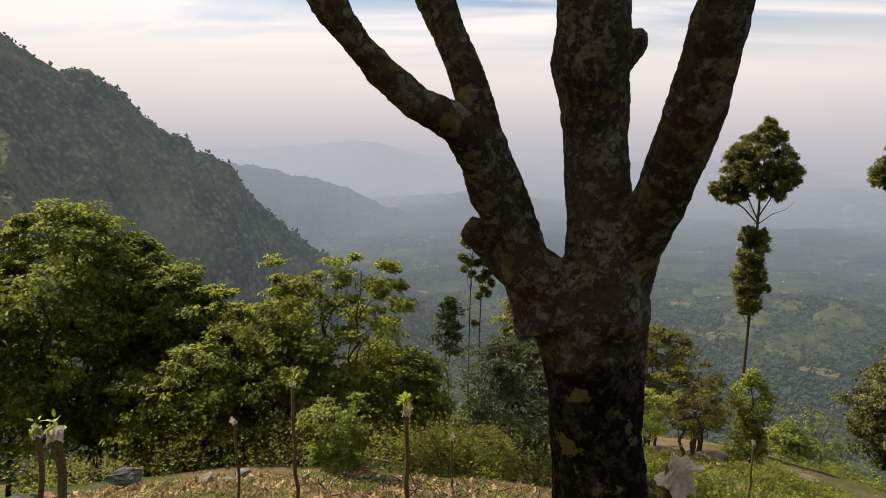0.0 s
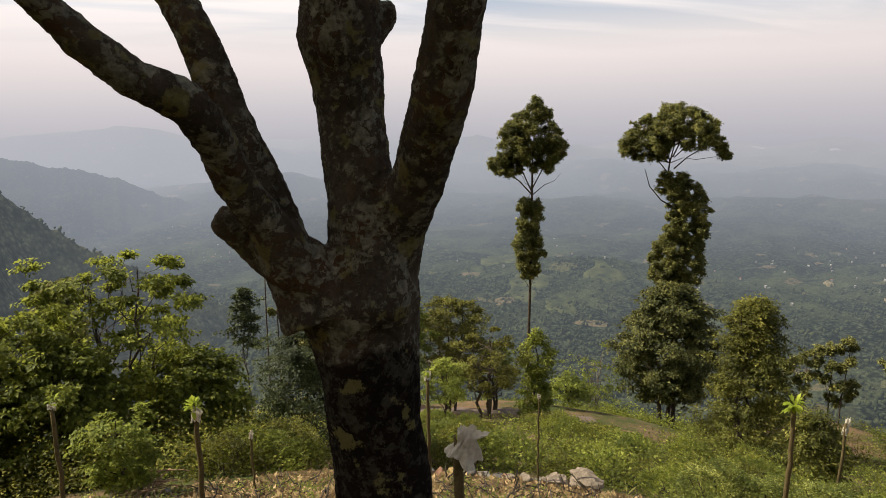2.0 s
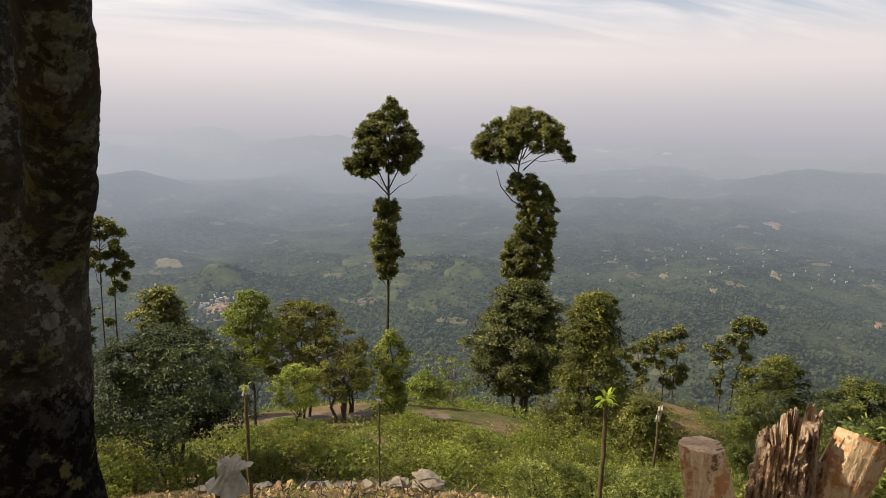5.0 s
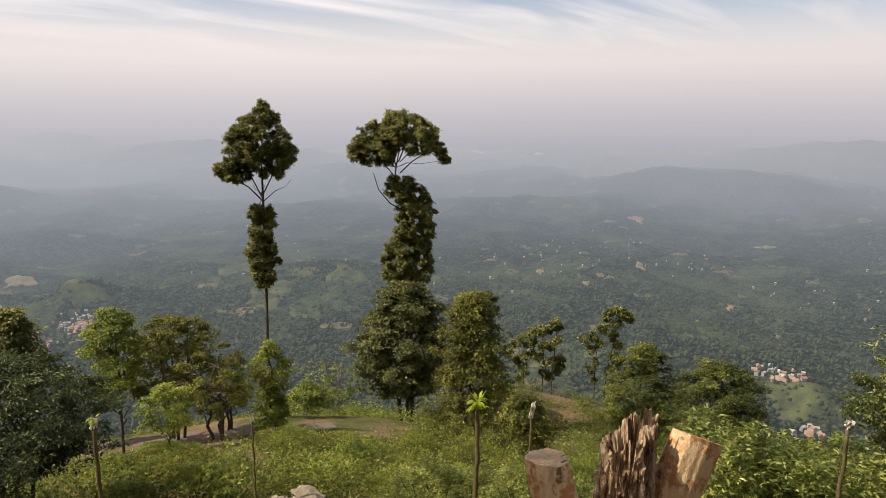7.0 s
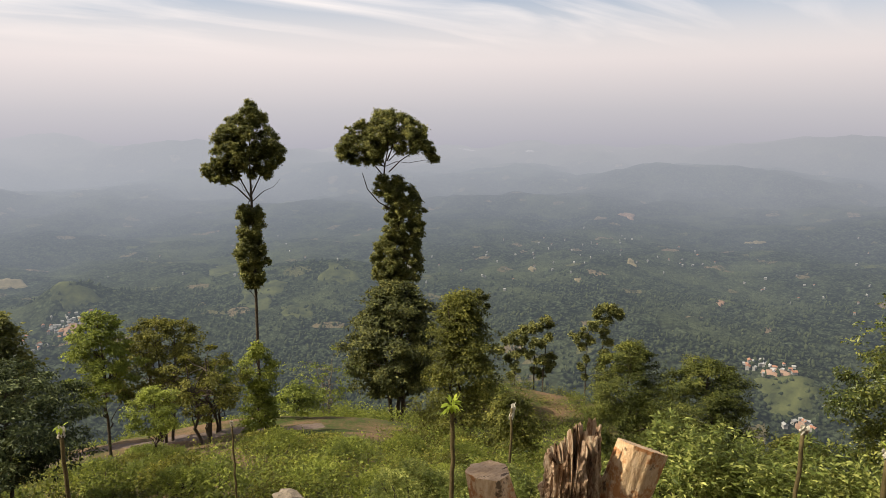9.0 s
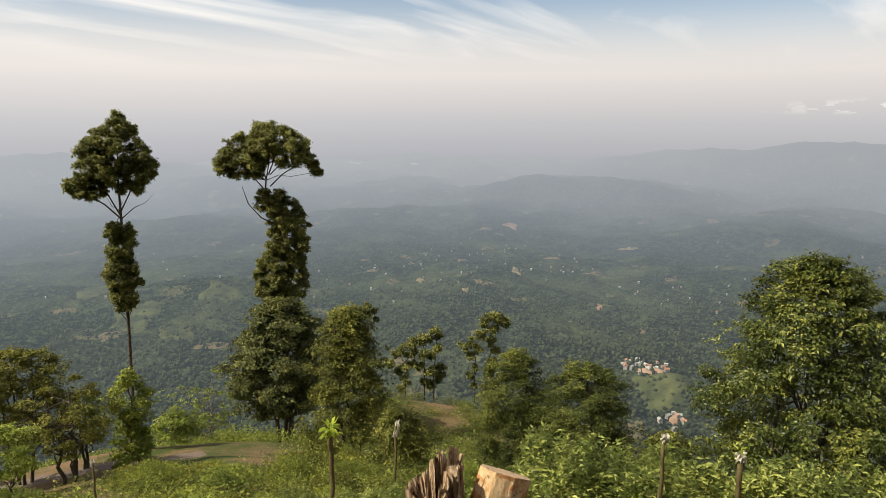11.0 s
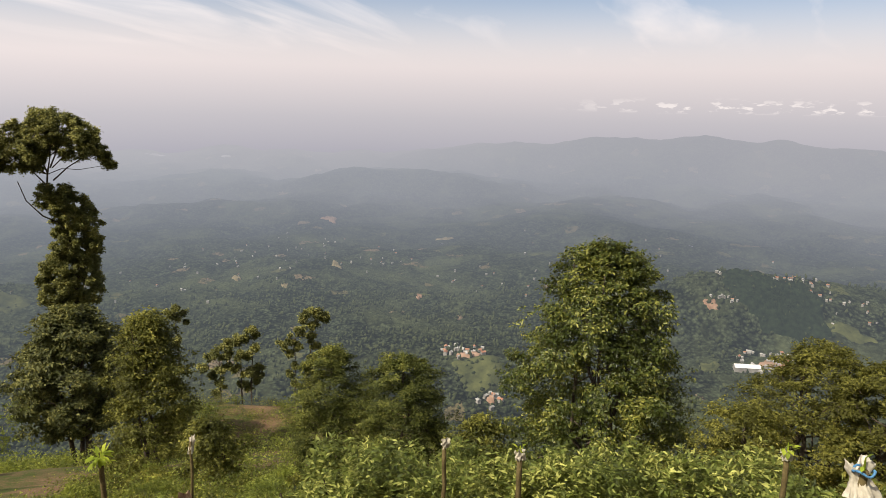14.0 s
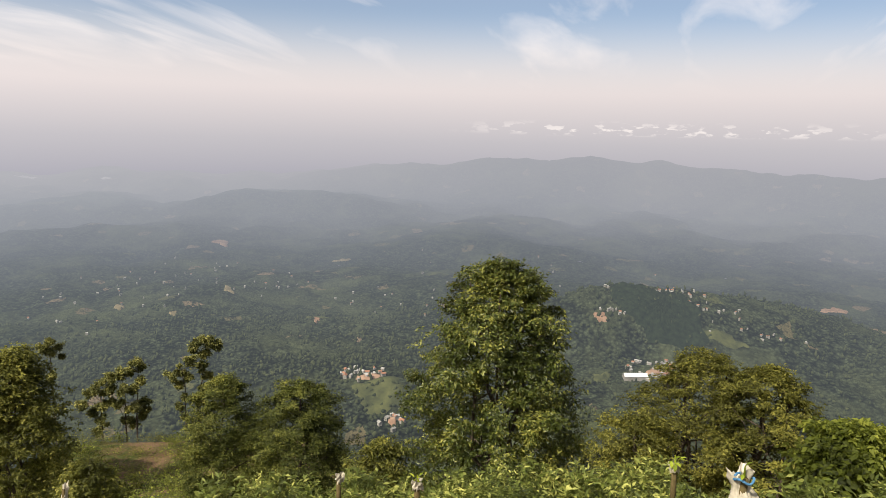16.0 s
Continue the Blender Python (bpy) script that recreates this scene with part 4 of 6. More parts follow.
tall_tree("small_pine", (74.65, 57.02, -39.35), (0.6124, -0.7905),
          [(-0.0, -1.0, 0.222), (0.22, 5.13, 0.177), (0.91, 9.38, 0.128), (1.25, 12.49, 0.069)],
          [],
          [(0.32, 14.22, 0.89), (1.49, 14.55, 1.08), (2.82, 13.52, 0.79), (-0.12, 13.32, 0.69), (1.34, 12.76, 0.89), (0.94, 10.93, 0.89), (1.57, 9.69, 0.79), (0.81, 8.33, 0.89), (1.59, 7.09, 0.79), (0.67, 5.96, 0.69), (2.24, 13.84, 0.69)],
          34, LEAF_EUCA, BARK, "small gum tree with a wide flat crown, leafy down its stem", (0.3, 0.13), 0.42)
tall_tree("small_pine", (73.04, 57.44, -38.44), (0.6236, -0.7817),
          [(0.0, -1.0, 0.196), (-0.02, 4.47, 0.147), (0.06, 7.6, 0.098), (-0.36, 9.64, 0.049)],
          [],
          [(-1.55, 9.29, 0.98), (-0.37, 9.89, 0.88), (0.87, 11.36, 0.88), (0.39, 8.92, 0.69), (-0.54, 8.07, 0.69), (0.11, 6.31, 0.59), (-0.68, 5.2, 0.59), (-0.12, 3.4, 0.59)],
          35, LEAF_EUCA, BARK, "small gum tree with flat tufts on a bare stem", (0.3, 0.13), 0.42)
tall_tree("small_pine", (74.86, 81.69, -53.20), (0.7421, -0.6703),
          [(0.0, -1.0, 0.18), (-0.08, 20.19, 0.144), (-0.17, 23.28, 0.108), (-0.24, 24.82, 0.06)],
          [],
          [(-1.13, 24.62, 0.84), (-0.07, 25.25, 0.96), (0.95, 24.4, 0.84), (-0.05, 23.78, 0.84), (1.38, 22.93, 0.48), (-0.03, 20.5, 0.72), (-0.26, 19.68, 0.6)],
          36, LEAF_EUCA, BARK, "small slim gum tree with two tufts on a bare stem", (0.3, 0.13), 0.42)
build_tree("bushy_cypress", (23.28, 15.50, -13.63), 6.45, 3.4, 124, LEAF_OLIVE, BARK, "dense olive green cypress bush with an upright crown", "tree", "egg", 0.08, group="pair of bushy cypresses", clumps=150, clump_r=0.12, per=300, size=(0.095, 0.036), droop=-0.4)
build_tree("bushy_cypress", (23.07, 12.04, -12.71), 5.81, 3.5, 125, LEAF_OLIVE, BARK, "dense olive green cypress bush with a rounded crown", "tree", "oval", 0.15, group="pair of bushy cypresses", clumps=150, clump_r=0.12, per=300, size=(0.095, 0.036), droop=-0.4)
build_tree("dome_tree", (21.36, 4.30, -10.48), 8.95, 5.6, 126, LEAF_GLOSSY, BARK, "large dense dome-shaped tree with glossy drooping leaves", "tree", "bell", 0.08, clumps=330, clump_r=0.07, per=220, size=(0.115, 0.05), droop=0.55, stems=4, limbs=34, trunk_r=0.08, flat=1.15)
build_tree("golden_bush_tree", (19.79, -1.22, -9.43), 6.15, 3.66, 127, LEAF_GOLD, BARK, "wide olive gold tree with fine soft foliage", "tree", "dome", 0.3, clumps=150, clump_r=0.10, per=230, size=(0.085, 0.032), stems=3, limbs=34, droop=-0.3)
build_tree("golden_bush_tree", (18.62, -2.64, -8.99), 5.83, 2.9, 128, LEAF_GOLD, BARK, "wide olive gold tree with fine soft foliage", "tree", "dome", 0.35, clumps=130, clump_r=0.10, per=230, size=(0.085, 0.032), stems=3, limbs=26, droop=-0.3)
build_tree("golden_bush_tree", (17.84, 0.19, -8.50), 4.03, 2.6, 129, LEAF_GOLD, BARK, "low olive gold bush with fine soft foliage", "bush", "dome", 0.3, clumps=90, clump_r=0.13, per=200, size=(0.085, 0.032), droop=-0.3)
build_tree("dark_bush", (14.46, -3.38, -6.96), 4.12, 1.57, 130, LEAF_BROAD, BARK, "dark green leafy bush on the slope", "bush", "dome", 0.67, clumps=60, clump_r=0.15, per=200, size=(0.12, 0.06))
build_tree("brown_bush", (23.11, 8.81, -11.97), 3.20, 2.23, 131, LEAF_BROWN, BARK, "small brownish green bush below the dome tree", "bush", "dome", 0.42, clumps=34, clump_r=0.18, per=140, size=(0.14, 0.06))
build_tree("brown_bush", (18.50, 17.35, -12.00), 3.12, 2.05, 132, LEAF_BROWN, BARK, "small brownish green bush on the slope", "bush", "dome", 0.32, clumps=34, clump_r=0.18, per=140, size=(0.14, 0.06))

# ---- houses and plots down in the valley ----
FAR_WHITE = far_paint("far_white_wall", (0.22, 0.205, 0.185), (0.40, 0.38, 0.35))
FAR_TILE = far_paint("far_tile_roof", (0.26, 0.12, 0.07), (0.42, 0.22, 0.14))
FAR_TIN = far_paint("far_tin_roof", (0.24, 0.24, 0.23), (0.46, 0.45, 0.43))
FAR_ROOF_WHITE = far_paint("far_white_roof", (0.70, 0.70, 0.68), (0.85, 0.85, 0.83))
FAR_SOIL = far_paint("far_bare_soil", (0.22, 0.13, 0.085), (0.36, 0.24, 0.17), 0.03)
FAR_STRAW = far_paint("far_stubble", (0.17, 0.14, 0.075), (0.28, 0.23, 0.14), 0.03)
FAR_GREEN = far_paint("far_pasture", (0.024, 0.03, 0.014), (0.10, 0.108, 0.04), 0.022)
FAR_PINE = far_paint("far_pine_wood", (0.004, 0.008, 0.004), (0.02, 0.03, 0.014), 0.09)
FAR_CROWN = far_paint("far_tree_crown", (0.018, 0.026, 0.011), (0.07, 0.08, 0.035), 0.02)
# the water's pale glint is put into its base colour
FAR_WATER_GLINT = far_paint("far_water_glint", (0.40, 0.40, 0.44), (0.55, 0.54, 0.57), 0.01)


def far_surface(x, y):
    return np.maximum(valley_height(x, y), np.where(np.degrees(np.arctan2(-x, y)) > -11, mountain_height(x, y) * ((np.hypot(x, y) < 1850) & (np.hypot(x, y) > 640)) - 9999.0 * ((np.hypot(x, y) >= 1850) | (np.hypot(x, y) <= 640)), -9999.0))


def far_spot(az, el):
    """Where the sight line at a bearing and elevation meets the far land."""
    r = np.arange(500.0, 4800.0, 4.0)
    x, y = -math.sin(radians(az)) * r, math.cos(radians(az)) * r
    over = far_surface(x, y) > 1.6 + r * math.tan(radians(el))
    k = int(np.argmax(over)) if over.any() else len(r) - 1
    return float(x[k]), float(y[k]), float(far_surface(x[k:k + 1], y[k:k + 1])[0])


def house_parts(name, long, deep, tall, wall, roof):
    """A small gabled house with a chimneyless roof, as two parts."""
    a, b, o = long / 2, deep / 2, 0.6
    walls = [(-a, -b, -6), (a, -b, -6), (a, b, -6), (-a, b, -6), (-a, -b, tall), (a, -b, tall), (a, b, tall), (-a, b, tall), (-a, 0, tall + deep * 0.32), (a, 0, tall + deep * 0.32)]
    wf = [(0, 1, 5, 4), (2, 3, 7, 6), (1, 2, 6, 9, 5), (3, 0, 4, 8, 7)]
    ridge = tall + deep * 0.32 + 0.3
    eave = tall - 0.2
    rv = [(-a - o, -b - o, eave), (a + o, -b - o, eave), (a + o, 0, ridge), (-a - o, 0, ridge), (a + o, b + o, eave), (-a - o, b + o, eave)]
    rv += [(x, y, z - 0.25) for x, y, z in rv]
    rf = [(0, 1, 2, 3), (3, 2, 4, 5), (6, 9, 8, 7), (9, 11, 10, 8), (0, 6, 7, 1), (4, 10, 11, 5)]
    return mesh_of(name + "_wall", walls, wf, wall), mesh_of(name + "_roof", rv, rf, roof)


def house(name, label, long, deep, tall, wall, roof, group):
    root = thing(name, (0, 0, 0), label, "house", group)
    w, r = house_parts(name, long, deep, tall, wall, roof)
    part("wall", w, root)
    part("roof", r, root)
    return root


HAMLET = "houses of the valley"
KINDS = [house("cottage", "small white house with a tin roof among trees", 7, 5, 2.8, FAR_WHITE, FAR_TIN, HAMLET),
         house("cottage", "small white house with a red tile roof", 8.5, 6, 3.0, FAR_WHITE, FAR_TILE, HAMLET),
         house("cottage", "long low white building with a pale roof", 13, 6, 3.2, FAR_WHITE, FAR_TIN, HAMLET)]
CLUSTERS = [(-9.4, -15.6, 46, 1.9, 0.9), (-7.0, -16.8, 10, 2.0, 0.6), (1.0, -11.2, 9, 2.6, 0.6), (4.0, -8.6, 8, 2.6, 0.7), (-66.2, -19.4, 24, 1.7, 0.35),
            (-68.4, -23.3, 9, 0.8, 0.5), (-91.0, -17.9, 46, 2.6, 0.8), (-90.5, -11.5, 34, 3.4, 0.25), (-87.5, -13.4, 9, 1.2, 0.25), (-94.5, -12.6, 12, 3.0, 0.5), (-98.0, -14.0, 12, 3.5, 0.8),
            (-50.0, -11.2, 26, 6.0, 1.4), (-57.0, -11.6, 20, 6.0, 1.4), (-40.0, -12.6, 20, 8.0, 1.6), (-22.0, -11.8, 14, 8.0, 2.0), (-78.0, -10.8, 16, 8.0, 1.6), (-66.0, -12.8, 14, 6.0, 1.4), (30.0, -9.2, 9, 2.6, 0.6), (3.0, -10.5, 8, 2.6, 0.8)]
h_rng = np.random.default_rng(14)
used = [False] * 3
for az, el, count, d_az, d_el in CLUSTERS:
    for k in range(count):
        place = far_spot(az + h_rng.normal() * d_az * 0.6, el + h_rng.normal() * d_el * 0.6)
        kind = int(h_rng.choice(3, p=(0.5, 0.3, 0.2)))
        m = Matrix.Translation((place[0], place[1], place[2] + 3.5)) @ Euler((0, 0, h_rng.uniform(0, 3.14))).to_matrix().to_4x4() @ Matrix.Scale((1.0 if el < -17 else 0.95 if el < -14.5 else 0.72) * h_rng.uniform(0.7, 1.2), 4)
        if not used[kind]:
            KINDS[kind].matrix_basis = m
            used[kind] = True
        else:
            copy_thing(KINDS[kind], m)
place = far_spot(-89.1, -18.7)
factory = house("factory", "long factory hall with a bright white roof", 48, 16, 4, FAR_WHITE, FAR_ROOF_WHITE, "")
factory.matrix_basis = Matrix.Translation((place[0], place[1], place[2] + 5)) @ Euler((0, 0, radians(-70))).to_matrix().to_4x4()

def draped(name, az, el, wide_deg, deep, mat, label, category="field", lift=5.0, seed=0, cols=48, rings=5, rough=0.0):
    """A plot laid over the far land, with an uneven edge."""
    cx, cy, _ = far_spot(az, el)
    r0, a0 = math.hypot(cx, cy), math.atan2(-cx, cy)
    rng = np.random.default_rng(900 + seed)
    turn = np.arange(cols) / cols * 2 * math.pi
    wob = 0.78 + sum(0.42 / q ** 0.8 * rng.uniform(0.4, 1) * np.sin(q * turn + rng.uniform(0, 6.28)) for q in (2, 3, 4, 6, 9, 13))
    wob = np.clip(wob, 0.2, 1.5)
    V = [(cx, cy, float(far_surface(np.array([cx]), np.array([cy]))[0]) + lift)]
    for q in range(1, rings + 1):
        for k in range(cols):
            t = k / cols * 2 * math.pi
            rr = r0 + math.sin(t) * deep / 2 * q / rings * wob[k]
            aa = a0 + math.cos(t) * radians(wide_deg) / 2 * q / rings * wob[k]
            x, y = -math.sin(aa) * rr, math.cos(aa) * rr
            V.append((x, y, float(far_surface(np.array([x]), np.array([y]))[0]) + (lift if q < rings else lift * -0.6) + rng.uniform(-rough, rough)))
    F = [(0, 1 + k, 1 + (k + 1) % cols) for k in range(cols)]
    for q in range(rings - 1):
        for k in range(cols):
            j = (k + 1) % cols
            F.append((1 + q * cols + k, 1 + (q + 1) * cols + k, 1 + (q + 1) * cols + j, 1 + q * cols + j))
    ob = new(name, mesh_of(name, V, F, mat, True))
    return tagged(ob, label, category, kind="structure")


PLOTS = [(-54.3, -8.4, 1.56, 102, FAR_SOIL, "reddish bare soil on a far hillside"), (-46.6, -13.1, 0.90, 36, FAR_STRAW, "pale stubble plot in the valley"),
         (-54.8, -12.3, 1.20, 66, FAR_STRAW, "pale stubble plot in the valley"), (-61.8, -14.9, 0.84, 36, FAR_SOIL, "reddish bare plot in the valley"),
         (-50.5, -13.9, 0.84, 30, FAR_STRAW, "pale stubble plot in the valley"), (-67.3, -20.9, 7.5, 90, FAR_GREEN, "sunlit green pasture above the hamlet"),
         (-9.6, -13.4, 3.6, 150, FAR_GREEN, "sunlit grassy knoll over the village"), (-64.0, -10.0, 1.80, 54, FAR_STRAW, "pale stubble plot in the valley"),
         (-23.5, -14.8, 5.5, 230, FAR_GREEN, "broad pale green pasture in the valley"), (-21.6, -12.7, 5.0, 300, FAR_GREEN, "broad pale green pasture in the valley"),
         (-26.5, -16.3, 4.5, 110, FAR_GREEN, "broad pale green pasture in the valley"), (-30.0, -13.6, 4.0, 170, FAR_GREEN, "broad pale green pasture in the valley"),
         (-5.7, -12.1, 2.2, 120, FAR_STRAW, "straw coloured grassy knoll by the village"), (-17.3, -17.0, 0.3, 45, FAR_STRAW, "pale bare strip beside the woods"),
         (-62.0, -14.7, 2.5, 60, FAR_GREEN, "green clearing in the woods"), (-95.5, -14.6, 4.5, 50, FAR_GREEN, "green slope below the plantation"),
         (-9.3, -15.9, 2.4, 80, FAR_SOIL, "red terraced soil among the village houses"), (-66.3, -19.6, 3.0, 26, FAR_SOIL, "reddish yards between the hamlet houses"),
         (-91.2, -17.9, 3.6, 46, FAR_SOIL, "bare yards and lanes beside the factory"), (-68.4, -23.3, 1.2, 24, FAR_SOIL, "reddish yard below the pasture"),
         (-72.0, -11.0, 2.6, 90, FAR_GREEN, "green clearing in the woods"), (-86.3, -18.9, 2.0, 60, FAR_GREEN, "green field beside the factory"), (-90.5, -11.9, 3.00, 14, FAR_SOIL, "bare reddish road cut along the hilltop"),
         (-86.0, -14.0, 1.56, 24, FAR_SOIL, "bare reddish patch on the wooded hill"), (-103.0, -11.6, 2.40, 54, FAR_SOIL, "reddish bare slope across the valley")]
for i, (az, el, wide, deep, mat, label) in enumerate(PLOTS):
    draped("field", az, el, wide, deep, mat, label, seed=i)
draped("plantation", -90.8, -13.0, 9.0, 210, FAR_PINE, "dark pine plantation on the wooded hill", "wood", 8.0, 61, 110, 22, 4.5)
for i, (az, el, wide) in enumerate(((-41.0, -3.2, 3.5), (-46.0, -3.3, 2.0))):
    draped("water", az, el, wide * 0.6, 26, FAR_WATER_GLINT, "pale strip of far water below the haze", "water", 4.0, 40 + i)


def far_trees(seed, count, crest=False):
    """Single tree crowns that stand out on the nearer valley floor, or on the mountain and its crest."""
    rng = np.random.default_rng(seed)
    r = 900 + 1100 * rng.uniform(0, 1, count) ** 1.2
    az = np.radians(rng.uniform(-110, 16, count))
    if crest:
        az = np.radians(rng.uniform(-4, 36, count))
        r = 1450 + 8 * (20 - np.degrees(az)) - 420 * rng.uniform(0, 1, count) ** 2.2
    x, y = -np.sin(az) * r, np.cos(az) * r
    keep = rolling(x, y, 120, 63, 3) > rng.uniform(-0.9, 0.7, count)
    x, y = x[keep], y[keep]
    z = far_surface(x, y)
    shape = np.array([(1, 0, 0.45), (0.2, 0.95, 0.5), (-0.9, 0.3, 0.4), (-0.3, -0.9, 0.5), (0.35, -0.2, 0.95), (0.0, 0.0, -0.3)])
    faces = np.array([(0, 1, 4), (1, 2, 4), (2, 3, 4), (3, 0, 4), (1, 0, 5), (2, 1, 5), (3, 2, 5), (0, 3, 5)])
    n = len(x)
    turn = rng.uniform(0, 6.28, n)
    wide, tall = rng.uniform(2.5, 5.5, n), rng.uniform(6, 13, n)
    if crest:
        wide, tall = rng.uniform(1.6, 4.0, n), rng.uniform(2, 5.5, n) * rng.uniform(0.7, 1.6, n)
    s = shape[None] * (1 + 0.25 * rng.normal(size=(n, 6, 1)))
    vx = (s[..., 0] * np.cos(turn)[:, None] - s[..., 1] * np.sin(turn)[:, None]) * wide[:, None] + x[:, None]
    vy = (s[..., 0] * np.sin(turn)[:, None] + s[..., 1] * np.cos(turn)[:, None]) * wide[:, None] + y[:, None]
    vz = s[..., 2] * tall[:, None] + z[:, None]
    tris = (faces[None] + 6 * np.arange(n)[:, None, None]).reshape(-1, 3)
    return tagged(new("far_trees", quick_mesh("far_trees", np.stack([vx, vy, vz], -1).reshape(-1, 3), tris, FAR_CROWN)), "dark trees along the crest and flank of the mountain" if crest else "scattered dark tree crowns over the valley floor", "trees", kind="stuff")


far_trees(71, 13000)
far_trees(72, 1700, True)

# ---- stones of the low wall ----
STONES = [
    (-7.54, 10.57, 0.39, "d"),
    (-7.27, 10.76, 0.32, "d"),
    (-7.09, 10.88, 0.28, "r"),
    (-6.92, 10.99, 0.24, "g"),
    (-5.71, 11.66, 0.17, "o"),
    (-5.47, 11.78, 0.15, "g"),
    (-4.77, 12.08, 0.37, "b"),
    (-4.42, 12.21, 0.24, "g"),
    (-4.18, 12.29, 0.37, "g"),
    (-4.64, 12.12, 0.15, "g"),
    (-3.00, 12.63, 0.19, "g"),
    (-2.73, 12.69, 0.17, "g"),
    (-2.46, 12.75, 0.22, "b"),
    (-1.67, 12.87, 0.17, "g"),
    (2.21, 13.02, 0.28, "b"),
    (2.55, 12.97, 0.26, "b"),
    (2.83, 12.92, 0.22, "g"),
    (3.39, 12.81, 0.32, "g"),
    (3.65, 12.75, 0.26, "r"),
    (3.92, 12.68, 0.32, "o"),
    (4.27, 12.57, 0.30, "d"),
    (4.52, 12.50, 0.30, "b"),
    (4.81, 12.40, 0.28, "d"),
    (5.03, 12.32, 0.28, "b"),
    (4.99, 12.34, 0.24, "r"),
    (5.34, 12.20, 0.34, "b"),
    (5.57, 12.11, 0.26, "g"),
    (5.94, 11.94, 0.47, "b"),
    (6.52, 11.66, 0.71, "b"),
    (4.13, 12.62, 0.22, "b"),
    (4.63, 12.46, 0.24, "g"),
    (5.73, 12.04, 0.28, "b"),
    (3.28, 12.83, 0.22, "b"),
    (6.11, 12.11, 0.54, "b"),
    (6.63, 11.87, 0.71, "b"),
    (6.93, 7.31, 0.28, "b"),
    (7.15, 7.13, 0.31, "b"),
    (7.31, 6.98, 0.26, "b"),
    (7.58, 6.73, 0.23, "b"),
]
SLAB = (-6.11, 11.46, 0.86)
PILE = (-2.07, 12.82, 0.65)
TRACK = [(3.0, 40.0), (8.0, 39.0), (12.5, 37.0), (16.5, 35.4), (19.5, 34.2)]

# ---- the forked shade tree ----
def lichen_bark():
    """Brown-grey bark with crusts of grey and yellow lichen; a bare black scar runs down from the fork."""
    m, n, l = material("lichen_bark")
    tc = n.new("ShaderNodeTexCoord").outputs["Object"]
    grain = noise_tex(n, l, tc, 42.0, 8.0, 0.72)
    broad = noise_tex(n, l, tc, 5.0, 5.0, 0.6)
    skin = ramp(n, [(0.30, (0.010, 0.008, 0.006)), (0.5, (0.044, 0.034, 0.024)), (0.7, (0.09, 0.072, 0.052))])
    l.new(math_node(n, l, "ADD", math_node(n, l, "MULTIPLY", grain, 0.5), math_node(n, l, "MULTIPLY", broad, 0.5)), skin.inputs[0])
    warm = noise_tex(n, l, tc, 4.1, 6.0, 0.66)
    col = blend(n, l, span(n, l, warm, 0.50, 0.64, 0.0, 0.7), skin.outputs[0], (0.058, 0.030, 0.015))
    crust = noise_tex(n, l, tc, 36.0, 9.0, 0.74)
    where = noise_tex(n, l, tc, 8.0, 4.0)
    spots = math_node(n, l, "ADD", math_node(n, l, "MULTIPLY", crust, 0.6), math_node(n, l, "MULTIPLY", where, 0.4))
    pale = ramp(n, [(0.35, (0.055, 0.051, 0.037)), (0.62, (0.17, 0.158, 0.118))])
    l.new(grain, pale.inputs[0])
    height = n.new("ShaderNodeSeparateXYZ")
    l.new(tc, height.inputs[0])
    scar = math_node(n, l, "ADD", math_node(n, l, "MULTIPLY", noise_tex(n, l, tc, 3.2, 6.0, 0.6), 1.2), span(n, l, height.outputs["Z"], 1.3, 1.9, 0.38, -0.35))
    bare = span(n, l, scar, 0.62, 0.72)
    col = blend(n, l, math_node(n, l, "MULTIPLY", bare, 0.9), col, (0.004, 0.003, 0.0025))
    # flakes of lichen: cells that are grown over or not, in patches
    warp = n.new("ShaderNodeVectorMath")
    warp.operation = "MULTIPLY_ADD"
    wob = n.new("ShaderNodeTexNoise")
    wob.inputs["Scale"].default_value, wob.inputs["Detail"].default_value = 30.0, 4.0
    l.new(tc, wob.inputs["Vector"])
    l.new(wob.outputs["Color"], warp.inputs[0])
    warp.inputs[1].default_value = (0.05, 0.05, 0.05)
    l.new(tc, warp.inputs[2])
    on = None
    for size, need in ((30.0, 0.865), (80.0, 0.89)):
        flake = n.new("ShaderNodeTexVoronoi")
        flake.inputs["Scale"].default_value = size
        l.new(warp.outputs[0], flake.inputs["Vector"])
        cell = n.new("ShaderNodeSeparateColor")
        l.new(flake.outputs["Color"], cell.inputs[0])
        grown = math_node(n, l, "ADD", math_node(n, l, "MULTIPLY", cell.outputs[0], 0.3), math_node(n, l, "MULTIPLY", spots, 1.3))
        layer = span(n, l, grown, need - 0.045, need + 0.045)
        on = layer if on is None else math_node(n, l, "MAXIMUM", on, layer)
    on = math_node(n, l, "MULTIPLY", on, span(n, l, bare, 0.0, 1.0, 0.92, 0.2))
    col = blend(n, l, on, col, pale.outputs[0])
    moss = noise_tex(n, l, tc, 9.0, 7.0, 0.66)
    col = blend(n, l, span(n, l, moss, 0.58, 0.61, 0.0, 0.75), col, (0.12, 0.105, 0.04))
    relief = math_node(n, l, "ADD", grain, math_node(n, l, "MULTIPLY", on, 0.5))
    finish(n, l, col, 0.95, relief, 0.9, 0.012, 0.03)
    return m


LICHEN_BARK = lichen_bark()
CUT_WOOD = bark_material("weathered_cut_wood", (0.16, 0.09, 0.045), (0.42, 0.30, 0.18), None, 10.0, 0.5)

